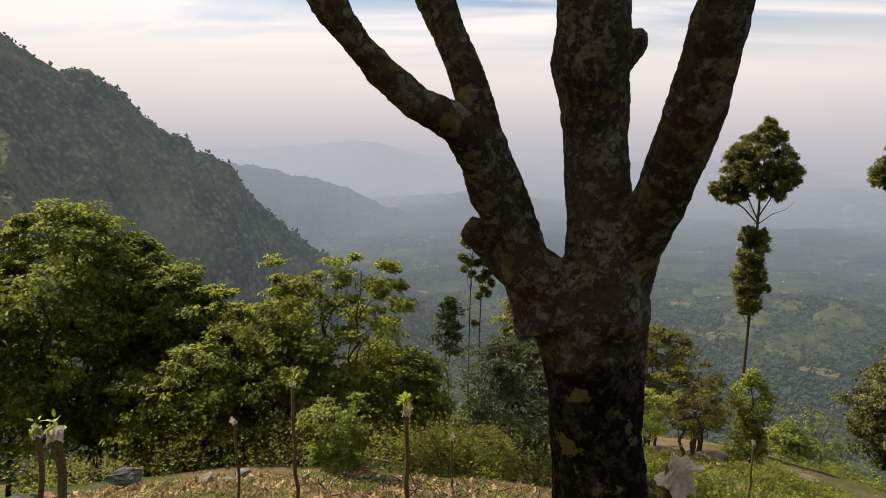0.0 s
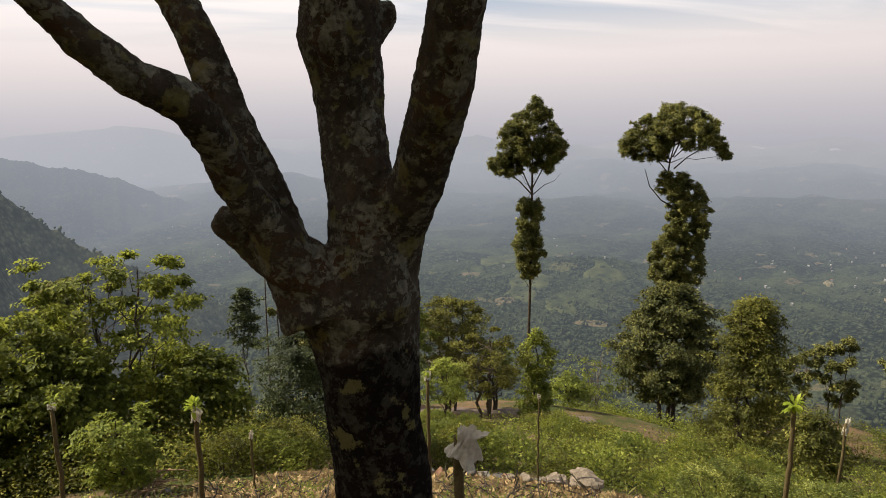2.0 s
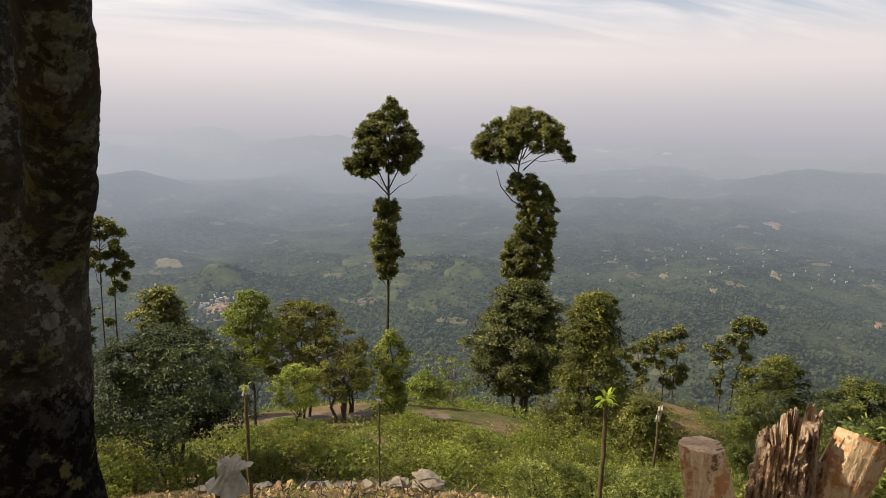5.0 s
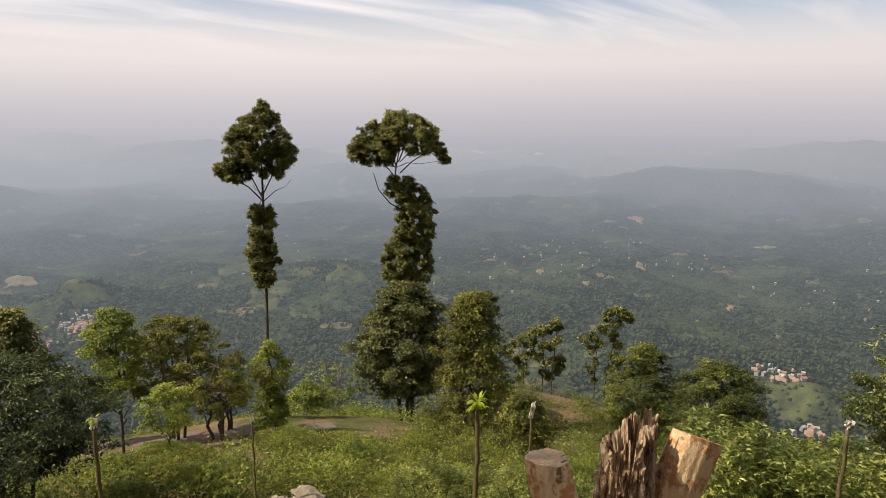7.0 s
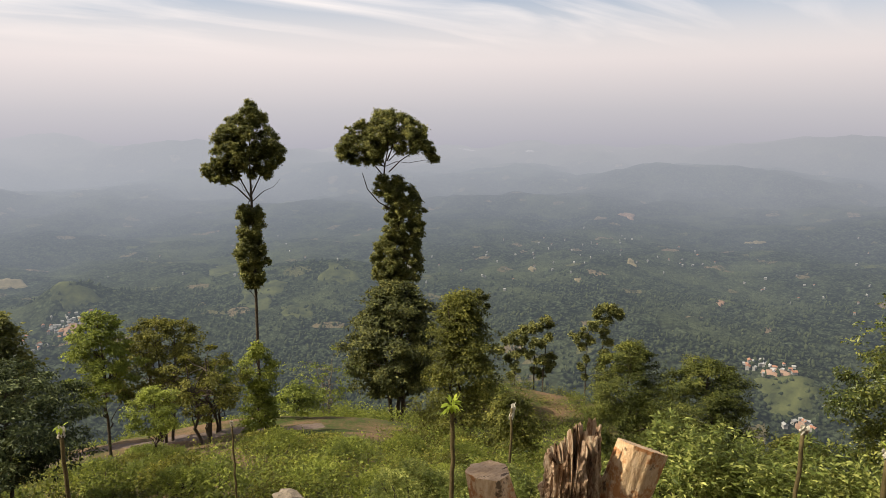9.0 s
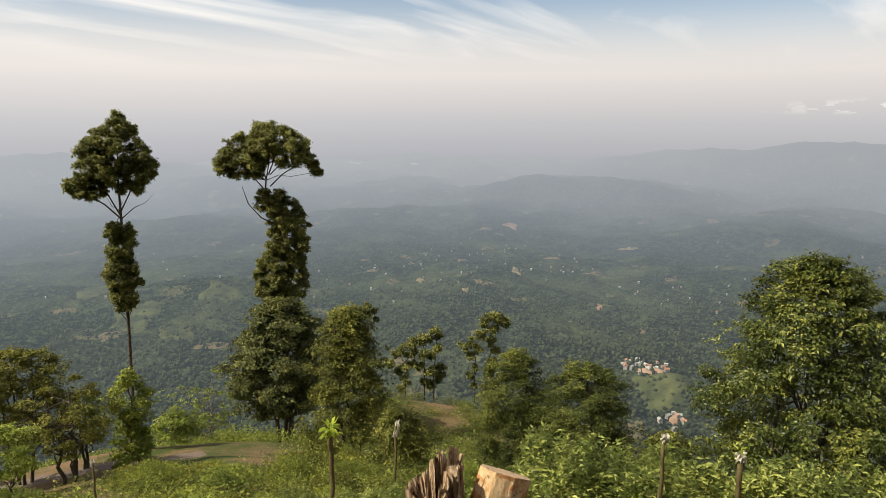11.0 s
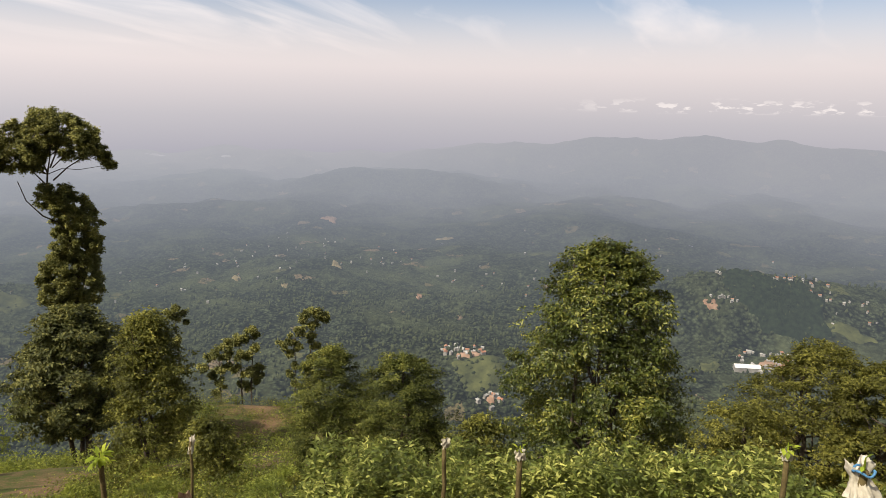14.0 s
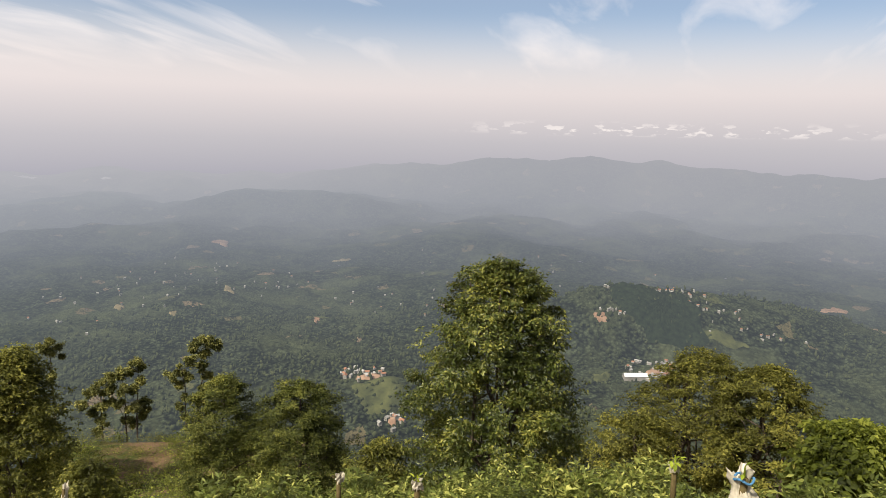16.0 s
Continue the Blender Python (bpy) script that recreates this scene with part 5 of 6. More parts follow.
FORK_RUNS = {
    "trunk": [(0.520, 2.192, -0.750, 0.286), (0.509, 2.197, -0.250, 0.210), (0.508, 2.200, 0.036, 0.173), (0.506, 2.206, 0.319, 0.163), (0.488, 2.218, 0.529, 0.154), (0.480, 2.220, 0.712, 0.160), (0.469, 2.262, 0.888, 0.187), (0.449, 2.248, 1.000, 0.205), (0.44, 2.25, 1.10, 0.15)],
    # the last points run on unseen to reach the added crown
    "left": [(0.492, 2.225, 0.560, 0.135), (0.468, 2.245, 0.720, 0.138), (0.433, 2.262, 0.890, 0.132), (0.331, 2.220, 1.030, 0.118), (0.229, 2.160, 1.145, 0.088), (0.182, 2.112, 1.257, 0.058), (0.093, 2.048, 1.389, 0.054), (0.060, 1.956, 1.505, 0.052), (0.002, 1.875, 1.600, 0.052), (-0.109, 1.814, 1.658, 0.045), (-0.200, 1.766, 1.739, 0.038), (-0.265, 1.717, 1.821, 0.035), (-0.316, 1.700, 1.893, 0.042), (-0.370, 1.734, 1.974, 0.045), (-0.427, 1.775, 2.163, 0.044), (-0.536, 1.920, 2.582, 0.039), (-0.856, 2.349, 3.478, 0.040), (-1.616, 2.952, 4.533, 0.035), (-2.900, 3.904, 5.388, 0.026)],
    "second": [(0.310, 2.184, 0.924, 0.108), (0.232, 2.238, 1.150, 0.077), (0.182, 2.245, 1.319, 0.070), (0.112, 2.247, 1.516, 0.060), (0.063, 2.255, 1.662, 0.060), (0.023, 2.255, 1.780, 0.052), (-0.028, 2.284, 1.901, 0.052), (-0.077, 2.282, 2.011, 0.062), (-0.138, 2.284, 2.192, 0.063), (-0.230, 2.319, 2.607, 0.057), (-0.360, 2.517, 3.759, 0.040)],
    "centre": [(0.466, 2.203, 0.962, 0.161), (0.487, 2.211, 1.137, 0.129), (0.483, 2.227, 1.269, 0.113), (0.463, 2.256, 1.419, 0.103), (0.458, 2.286, 1.568, 0.103), (0.453, 2.284, 1.696, 0.115), (0.430, 2.258, 1.803, 0.124), (0.433, 2.240, 1.892, 0.116), (0.431, 2.243, 1.999, 0.112), (0.415, 2.268, 2.207, 0.102), (0.389, 2.329, 2.653, 0.084), (0.398, 2.498, 3.900, 0.047)],
    "right": [(0.519, 2.300, 0.987, 0.140), (0.574, 2.185, 1.231, 0.097), (0.619, 2.085, 1.360, 0.079), (0.632, 1.980, 1.492, 0.077), (0.642, 1.885, 1.616, 0.078), (0.645, 1.813, 1.732, 0.072), (0.643, 1.745, 1.844, 0.070), (0.657, 1.703, 1.937, 0.054), (0.688, 1.686, 2.107, 0.049), (0.735, 1.684, 2.438, 0.046), (0.893, 1.580, 3.700, 0.031)],
    "stub": [(0.208, 2.270, 1.129, 0.080), (0.119, 2.257, 1.205, 0.058), (0.057, 2.249, 1.255, 0.047), (0.031, 2.250, 1.272, 0.036)],
    "knob": [(0.470, 2.265, 1.775, 0.075), (0.540, 2.250, 1.840, 0.056), (0.592, 2.243, 1.872, 0.036), (0.606, 2.243, 1.876, 0.026)],
    "root": [(0.500, 2.190, 0.050, 0.120), (0.420, 2.120, -0.250, 0.120), (0.330, 2.000, -0.600, 0.100)],
}


def forked_tree():
    root = thing("shade_tree", (0.53, 2.19, -0.75), "thick forked tree, dark bark spotted with grey lichen", "tree")
    V, T = [], []
    for run in FORK_RUNS.values():
        path = np.array(run)
        path[:, :3] -= (0.53, 2.19, -0.75)
        path[:, 3] += 0.003
        # denser rings along the run, so that the limbs swell and bend smoothly
        k = np.arange(len(path))
        f = np.linspace(0, len(path) - 1, len(path) * 4 - 3)
        tube(V, T, np.stack([np.interp(f, k, path[:, c]) for c in range(4)], 1), 18)
    verts, tris = [np.concatenate(V)], [np.concatenate(T)]
    # close both ends of every run
    count, at0 = [4 * len(r) - 3 for r in FORK_RUNS.values()], 0
    for c in count:
        for ring in (at0, at0 + (c - 1) * 18):
            mid = sum(len(v) for v in verts)
            verts.append(verts[0][ring:ring + 18].mean(0, keepdims=True))
            k = np.arange(18)
            tris.append(np.stack([np.full(18, mid), ring + (k + 1) % 18, ring + k], 1) if ring == at0 else np.stack([np.full(18, mid), ring + k, ring + (k + 1) % 18], 1))
        at0 += c * 18
    body = part("trunk", quick_mesh("shade_tree_trunk", np.concatenate(verts), np.concatenate(tris), LICHEN_BARK, True), root)
    mod = body.modifiers.new("skin", "REMESH")
    mod.mode, mod.voxel_size, mod.use_smooth_shade = "VOXEL", 0.009, True
    mod = body.modifiers.new("melt", "SMOOTH")
    mod.factor, mod.iterations = 0.5, 9
    for label, size, depth, strength in (("lumps", 0.14, 2, 0.016), ("crust", 0.035, 3, 0.007), ("scurf", 0.013, 2, 0.007)):
        tex = bpy.data.textures.new(label, "CLOUDS")
        tex.noise_scale, tex.noise_depth = size, depth
        mod = body.modifiers.new(label, "DISPLACE")
        mod.texture, mod.strength, mod.mid_level, mod.texture_coords = tex, strength, 0.5, "LOCAL"
    # leafy crown added out of view, set sunward to shade the trunk
    rng = np.random.default_rng(5)
    V, T, at0 = [], [], 0
    for k in range(120):
        a, r = k * 2.399, 1.7 * math.sqrt((k + 0.5) / 120)
        c = (-3.6 + math.cos(a) * r, 1.9 + math.sin(a) * r, 6.2 - 0.2 * r * r + rng.uniform(-0.6, 0.6))
        pts, g = clump_points(rng, c, rng.uniform(0.35, 0.6), 130, 0.6)
        v, t = blades(pts, 0.16, 0.08, rng, 0.3, out=g)
        V.append(v)
        T.append(t + at0)
        at0 += len(v)
    part("crown", quick_mesh("unseen_shade_crown", np.concatenate(V), np.concatenate(T), LEAF_BROAD), root)
    return root


forked_tree()

# ---- sawn and rotten stumps ----
def rotten_wood():
    m, n, l = material("rotten_wood")
    tc = n.new("ShaderNodeTexCoord").outputs["Object"]
    tall = n.new("ShaderNodeMapping")
    tall.inputs["Scale"].default_value = (1, 1, 0.2)
    l.new(tc, tall.inputs[0])
    grain = noise_tex(n, l, tall.outputs[0], 24.0, 9.0, 0.75)
    col = ramp(n, [(0.36, (0.02, 0.011, 0.007)), (0.43, (0.20, 0.115, 0.065)), (0.53, (0.46, 0.33, 0.215)), (0.72, (0.66, 0.54, 0.40))])
    l.new(grain, col.inputs[0])
    finish(n, l, col.outputs[0], 0.9, grain, 1.0, 0.03, 0.1)
    return m


def ring_wood():
    m, n, l = material("sawn_wood")
    tc = n.new("ShaderNodeTexCoord").outputs["Object"]
    rough = noise_tex(n, l, tc, 24.0, 7.0, 0.7)
    lie = n.new("ShaderNodeMapping")
    lie.inputs["Rotation"].default_value, lie.inputs["Scale"].default_value = (0, 0, 0.75), (0.16, 1.0, 1.0)
    l.new(tc, lie.inputs[0])
    saw = noise_tex(n, l, lie.outputs[0], 60.0, 4.0, 0.6)
    col = ramp(n, [(0.3, (0.16, 0.10, 0.06)), (0.5, (0.36, 0.25, 0.155)), (0.7, (0.50, 0.37, 0.25))])
    l.new(math_node(n, l, "ADD", math_node(n, l, "MULTIPLY", saw, 0.5), math_node(n, l, "MULTIPLY", rough, 0.5)), col.inputs[0])
    color = blend(n, l, span(n, l, saw, 0.60, 0.64, 0.0, 0.9), col.outputs[0], (0.05, 0.028, 0.016))
    finish(n, l, color, 0.85, saw, 0.5, 0.006, 0.2)
    return m


ROTTEN, SAWN = rotten_wood(), ring_wood()


def stump(name, place, height, r_low, r_top, lean, slant, label, mat, seed=1):
    """A sawn stump: a fluted side and a flat cut top. lean: the top's shift; slant: how the cut tilts along x and y."""
    rng = np.random.default_rng(seed)
    root = thing(name, place, label, "tree stump")
    cols, rows = 72, 34
    ph = rng.uniform(0, 6.28, 6)
    V = []
    for i in range(rows):
        f = i / (rows - 1)
        for k in range(cols):
            a = k / cols * 2 * math.pi
            flute = 1 + 0.06 * math.sin(3 * a + ph[0]) + 0.04 * math.sin(7 * a + ph[1] + f) + 0.02 * math.sin(17 * a + ph[2] + 3 * f)
            flare = 1 + 0.25 * max(0, 0.25 - f) / 0.25
            r = (r_low + (r_top - r_low) * f) * flute * flare
            x, y = r * math.cos(a), r * math.sin(a)
            top = height + slant[0] * x + slant[1] * y + 0.002 * rng.uniform(-1, 1)
            z = top * f
            V.append((x + lean[0] * f, y + lean[1] * f, z - 0.25 * (1 - f)))
    V = np.array(V)
    faces = []
    for i in range(rows - 1):
        for k in range(cols):
            j = (k + 1) % cols
            faces.append((i * cols + k, i * cols + j, (i + 1) * cols + j, (i + 1) * cols + k))
    side = part("bark", mesh_of(name + "_bark", V, faces, mat, True), root)
    # the cut: rings inward from the rim
    rim = V[-cols:]
    mid = rim.mean(0)
    top, tf = [rim * 1.0], []
    for s in (0.86, 0.66, 0.42, 0.2):
        ring = mid + (rim - mid) * s
        ring[:, 2] += 0.0008 * rng.uniform(-1, 1, cols)
        top.append(ring)
    n_r = len(top)
    tv = np.concatenate(top + [mid[None]])
    for i in range(n_r - 1):
        for k in range(cols):
            j = (k + 1) % cols
            tf.append((i * cols + k, i * cols + j, (i + 1) * cols + j, (i + 1) * cols + k))
    for k in range(cols):
        tf.append(((n_r - 1) * cols + k, (n_r - 1) * cols + (k + 1) % cols, n_r * cols))
    part("cut_face", mesh_of(name + "_top", tv, tf, SAWN, True), root, "rough brown sawn top with dark saw cracks")
    return root


def torn_stump(name, place, height, r_low, r_top, label, seed):
    """A rotten stump: cracked, blocky sides, a torn uneven rim and a hollow heart."""
    rng = np.random.default_rng(seed)
    root = thing(name, place, label, "tree stump")
    cols, rows = 150, 64
    turn = np.arange(cols) / cols * 2 * math.pi
    # stave by stave: each has its own height and breaks off in steps
    edges = np.sort(rng.choice(np.arange(3, cols, 3), 22, replace=False))
    stave = np.searchsorted(edges, np.arange(cols)) % 22
    level = rng.uniform(0.0, 1.0, 22)[stave]
    rim = height * (0.90 + 0.10 * np.cos(turn + 0.9)) - 0.13 * level ** 1.6 - 0.03 * rng.uniform(0, 1, cols)
    proud = rng.uniform(-0.016, 0.014, 22)[stave]
    blocks = rng.uniform(-1, 1, (20, 22))
    gaps = np.zeros((rows, cols))
    for k in range(17):
        at, deep, fine = rng.uniform(0, 6.28), rng.uniform(0.012, 0.05), rng.uniform(0.02, 0.06)
        low = rng.uniform(0.0, 0.6)
        for i in range(rows):
            f = i / (rows - 1)
            d = (turn - at - 0.12 * math.sin(3 * f + k) + math.pi) % (2 * math.pi) - math.pi
            gaps[i] += deep * np.exp(-(d / fine) ** 2) * min(1, max(0, (f - low) / 0.15))
    outer, inner = [], []
    for i in range(rows):
        f = i / (rows - 1)
        flare = 1 + 0.45 * max(0, 0.35 - f) / 0.35 * (1 + 0.5 * np.cos(turn * 2 + 1.0))
        r = (r_low + (r_top - r_low) * f) * flare * (1 + 0.07 * np.sin(3 * turn + 1) + 0.04 * np.sin(8 * turn + 2 * f))
        z = rim * f - 0.25 * (1 - f)
        step = blocks[np.clip((z / height * 19 + stave * 0.37).astype(int), 0, 19), stave] * 0.012 * min(1, max(0, (f - 0.3) / 0.3))
        r = np.maximum(r - gaps[i] + proud * min(1, f * 2) + step + rng.normal(size=cols) * 0.0035, 0.04)
        outer.append(np.stack([r * np.cos(turn), r * np.sin(turn), z], 1))
    top = outer[-1]
    for q, (s, drop) in enumerate(((0.84, 0.01), (0.70, 0.10), (0.60, 0.22), (0.40, 0.30), (0.12, 0.32))):
        ring = top * np.array([s, s, 1.0])
        ring[:, 2] -= drop + rng.uniform(0, 0.05, cols) * (1 + 2 * level)
        inner.append(ring)
    V = np.concatenate(outer + inner)
    k = np.arange(cols)
    j = (k + 1) % cols
    F = []
    for i in range(rows + len(inner) - 1):
        F += np.stack([i * cols + k, i * cols + j, (i + 1) * cols + j, (i + 1) * cols + k], 1).tolist()
    cut = (rows - 1) * cols
    part("wood", mesh_of(name + "_wood", V[:rows * cols], [f for f in F if min(f) < cut], ROTTEN), root)
    part("hollow", mesh_of(name + "_hollow", V[cut:], [tuple(q - cut for q in f) for f in F if min(f) >= cut], ROTTEN), root, "splintered hollow heart of the stump")
    return root


def peeled_wood():
    m, n, l = material("peeled_wood")
    tc = n.new("ShaderNodeTexCoord").outputs["Object"]
    tall = n.new("ShaderNodeMapping")
    tall.inputs["Scale"].default_value = (1, 1, 0.3)
    l.new(tc, tall.inputs[0])
    grain = noise_tex(n, l, tall.outputs[0], 40.0, 8.0, 0.7)
    col = ramp(n, [(0.3, (0.42, 0.25, 0.12)), (0.5, (0.62, 0.43, 0.25)), (0.75, (0.74, 0.58, 0.39))])
    l.new(grain, col.inputs[0])
    left = noise_tex(n, l, tc, 9.0, 7.0, 0.7)
    color = blend(n, l, span(n, l, left, 0.50, 0.56), col.outputs[0], (0.44, 0.205, 0.08))
    color = blend(n, l, span(n, l, noise_tex(n, l, tc, 15.0, 5.0, 0.6), 0.60, 0.66, 0.0, 0.8), color, (0.06, 0.035, 0.02))
    finish(n, l, color, 0.85, math_node(n, l, "ADD", grain, left), 0.9, 0.02, 0.2)
    return m


PEELED = peeled_wood()
stump("sawn_stump", (3.10, 1.88, -0.45), 0.612, 0.142, 0.091, (-0.142, 0.142), (-0.04, -0.05), "short sawn stump with peeling orange brown bark", PEELED, 3)
torn_stump("rotten_stump", (3.345, 1.875, -0.45), 0.81, 0.145, 0.118, "tall rotten stump with a splintered torn top", 4)
stump("leaning_stump", (3.435, 1.905, -0.45), 0.645, 0.12, 0.108, (0.155, -0.21), (-0.50, -0.04), "leaning cut stump, its bark peeled to pale wood", PEELED, 6)

# ---- stones, slab and brushwood ----
def stone_material(name, dark, light):
    m, n, l = material(name)
    tc = n.new("ShaderNodeTexCoord").outputs["Object"]
    a = noise_tex(n, l, tc, 5.0, 7.0, 0.65)
    b = noise_tex(n, l, tc, 40.0, 5.0, 0.7)
    col = ramp(n, [(0.35, dark), (0.65, light)])
    l.new(math_node(n, l, "ADD", math_node(n, l, "MULTIPLY", a, 0.6), math_node(n, l, "MULTIPLY", b, 0.4)), col.inputs[0])
    finish(n, l, col.outputs[0], 0.9, b, 0.5, 0.02, 0.2)
    return m


STONE = {"g": (stone_material("grey_stone", (0.09, 0.085, 0.072), (0.24, 0.225, 0.195)), "rough grey stone of the low wall"),
         "b": (stone_material("buff_stone", (0.09, 0.072, 0.052), (0.25, 0.205, 0.155)), "rough buff stone of the low wall"),
         "r": (stone_material("reddish_stone", (0.13, 0.065, 0.04), (0.30, 0.175, 0.115)), "reddish brown stone of the low wall"),
         "o": (stone_material("ochre_stone", (0.19, 0.13, 0.05), (0.36, 0.27, 0.12)), "yellow ochre stone of the low wall"),
         "d": (stone_material("dark_stone", (0.05, 0.047, 0.043), (0.17, 0.157, 0.142)), "dark weathered stone of the low wall")}


def stone(name, x, y, size, mat, label, seed, squash=(1.1, 0.85, 0.5), group="stones of the low wall"):
    rng = np.random.default_rng(seed)
    bm = bmesh.new()
    bmesh.ops.create_icosphere(bm, subdivisions=3, radius=0.5)
    cuts = [(rng.normal(size=3), rng.uniform(0.16, 0.40)) for _ in range(11)]
    for v in bm.verts:
        p = np.array(v.co)
        for nrm, d in cuts:
            nrm = nrm / np.linalg.norm(nrm)
            over = p @ nrm - d
            if over > 0:
                p = p - nrm * over * 0.92
        v.co = Vector(p * np.array(squash) * size + rng.normal(size=3) * 0.012 * size)
    bmesh.ops.rotate(bm, verts=bm.verts, cent=(0, 0, 0), matrix=Euler((rng.uniform(-0.2, 0.2), rng.uniform(-0.2, 0.2), rng.uniform(0, 6.28))).to_matrix())
    me = bpy.data.meshes.new(name)
    bm.to_mesh(me)
    bm.free()
    me.materials.append(mat)
    ob = new(name, me)
    ob.matrix_basis = Matrix.Translation(on_ground(x, y, size * 0.28))
    return tagged(ob, label, "stone", group)


for i, (x, y, size, hue) in enumerate(STONES):
    stone("stone", x, y, size * 1.1, STONE[hue][0], STONE[hue][1], 300 + i)
stone("flat_slab", SLAB[0], SLAB[1], SLAB[2] * 1.15, STONE["d"][0], "flat dark grey rock slab with a pointed end", 399, (1.0, 0.45, 0.3), "")

# dirt track across the slope
def track_strip():
    V, F = [], []
    pts = [Vector((x, y, 0)) for x, y in TRACK]
    rows = []
    for i in range(len(pts) - 1):
        for k in range(10):
            rows.append(pts[i].lerp(pts[i + 1], k / 10))
    rows.append(pts[-1])
    for i, p in enumerate(rows):
        d = (rows[min(i + 1, len(rows) - 1)] - rows[max(i - 1, 0)]).normalized()
        side = Vector((-d.y, d.x, 0))
        for k in range(7):
            off = (k - 3) / 3 * (1.9 + 0.5 * math.sin(i * 0.37))
            q = p + side * off
            V.append((q.x, q.y, float(ground_height(q.x, q.y)) + 0.07 - 0.10 * abs(k - 3) / 3))
    for i in range(len(rows) - 1):
        for k in range(6):
            F.append((i * 7 + k, i * 7 + k + 1, (i + 1) * 7 + k + 1, (i + 1) * 7 + k))
    return V, F


TRACK_SOIL = stone_material("track_soil", (0.07, 0.05, 0.04), (0.17, 0.125, 0.10))
track = new("path", mesh_of("path", *track_strip(), TRACK_SOIL, True))
tagged(track, "bare pinkish brown dirt track across the slope", "path", kind="structure")

# ---- grafted stakes ----
def film_material():
    m, n, l = material("cloudy_plastic_film")
    tc = n.new("ShaderNodeTexCoord").outputs["Object"]
    a = noise_tex(n, l, tc, 30.0, 5.0, 0.6)
    col = ramp(n, [(0.3, (0.38, 0.345, 0.27)), (0.7, (0.62, 0.575, 0.475))])
    l.new(a, col.inputs[0])
    finish(n, l, col.outputs[0], 0.35, a, 0.4, 0.01, 0.5, translucent=col.outputs[0], part_through=0.3)
    return m


FILM = film_material()
BLUE_TIE = stone_material("blue_tie", (0.03, 0.10, 0.22), (0.10, 0.25, 0.42))


def wrap_mesh(name, rng, radius, tall, mat, flare=1.6, torn=0.35, lop=0.0):
    """A crumpled film sleeve with a torn rim."""
    cols, rows = 48, 14
    V, F = [], []
    ph = rng.uniform(0, 6.28, 4)
    for i in range(rows):
        f = i / (rows - 1)
        for k in range(cols):
            a = k / cols * 2 * math.pi
            r = radius * (1 + (flare - 1) * abs(f - 0.45) * 2) * (1 + 0.24 * math.sin(3 * a + ph[0] + 4 * f) + 0.16 * math.sin(7 * a + ph[1] - 5 * f) + 0.10 * math.sin(13 * a + ph[2] + 7 * f))
            r *= 1 + lop * max(0.0, math.cos(a - ph[1])) ** 3 * f ** 1.5
            z = tall * f * (1 + 0.4 * lop * max(0.0, math.cos(a - ph[1])) ** 3) + tall * torn * (math.sin(2 * a + ph[2]) * 0.5 + 0.3 * math.sin(5 * a + ph[3])) * (abs(f - 0.5) * 2) ** 2
            V.append((r * math.cos(a), r * math.sin(a), z + rng.normal() * 0.004))
    for i in range(rows - 1):
        for k in range(cols):
            j = (k + 1) % cols
            F.append((i * cols + k, i * cols + j, (i + 1) * cols + j, (i + 1) * cols + k))
    return mesh_of(name, V, F, mat, True)


def bag_mesh(name, rng, radius, tall, mat, toward):
    """A torn bag tied round a stake: a pinched neck, a slack skirt, and one flap blown out to a side."""
    cols, rows = 64, 20
    V, F = [], []
    ph = rng.uniform(0, 6.28, 5)
    for i in range(rows):
        f = i / (rows - 1)
        for k in range(cols):
            a = k / cols * 2 * math.pi
            fold = 0.16 * math.sin(5 * a + ph[0] + 3 * f) + 0.10 * math.sin(11 * a + ph[1] - 4 * f) + 0.05 * math.sin(23 * a + ph[2] + 9 * f)
            side = max(0.0, math.cos(a - toward)) ** 2
            neck = 0.62 + 0.75 * abs(f - 0.62) ** 1.2 * 2
            r = radius * (neck + (0.9 * side * (1.15 - f) if f < 0.75 else 1.3 * side * (f - 0.4))) * (1 + fold)
            z = tall * (f + 0.16 * side * f - 0.13 * (1 - f) * math.sin(3 * a + ph[3]) + 0.09 * f * math.sin(4 * a + ph[4]) + 0.05 * f * math.sin(9 * a))
            V.append((r * math.cos(a), r * math.sin(a), z + rng.normal() * 0.002))
    for i in range(rows - 1):
        for k in range(cols):
            j = (k + 1) % cols
            F.append((i * cols + k, i * cols + j, (i + 1) * cols + j, (i + 1) * cols + k))
    return mesh_of(name, V, F, mat, True)


YOUNG_BLADE = mesh_of("young_blade", [(0, 0, 0), (0.3, 0.2, 0.05), (0.65, 0.2, 0.04), (1, 0, -0.12), (0.65, -0.2, 0.04), (0.3, -0.2, 0.05), (0.33, 0, 0), (0.66, 0, -0.02)],
                      [(0, 6, 1), (1, 6, 7, 2), (2, 7, 3), (0, 5, 6), (5, 4, 7, 6), (4, 3, 7)], LEAF_YOUNG, True)


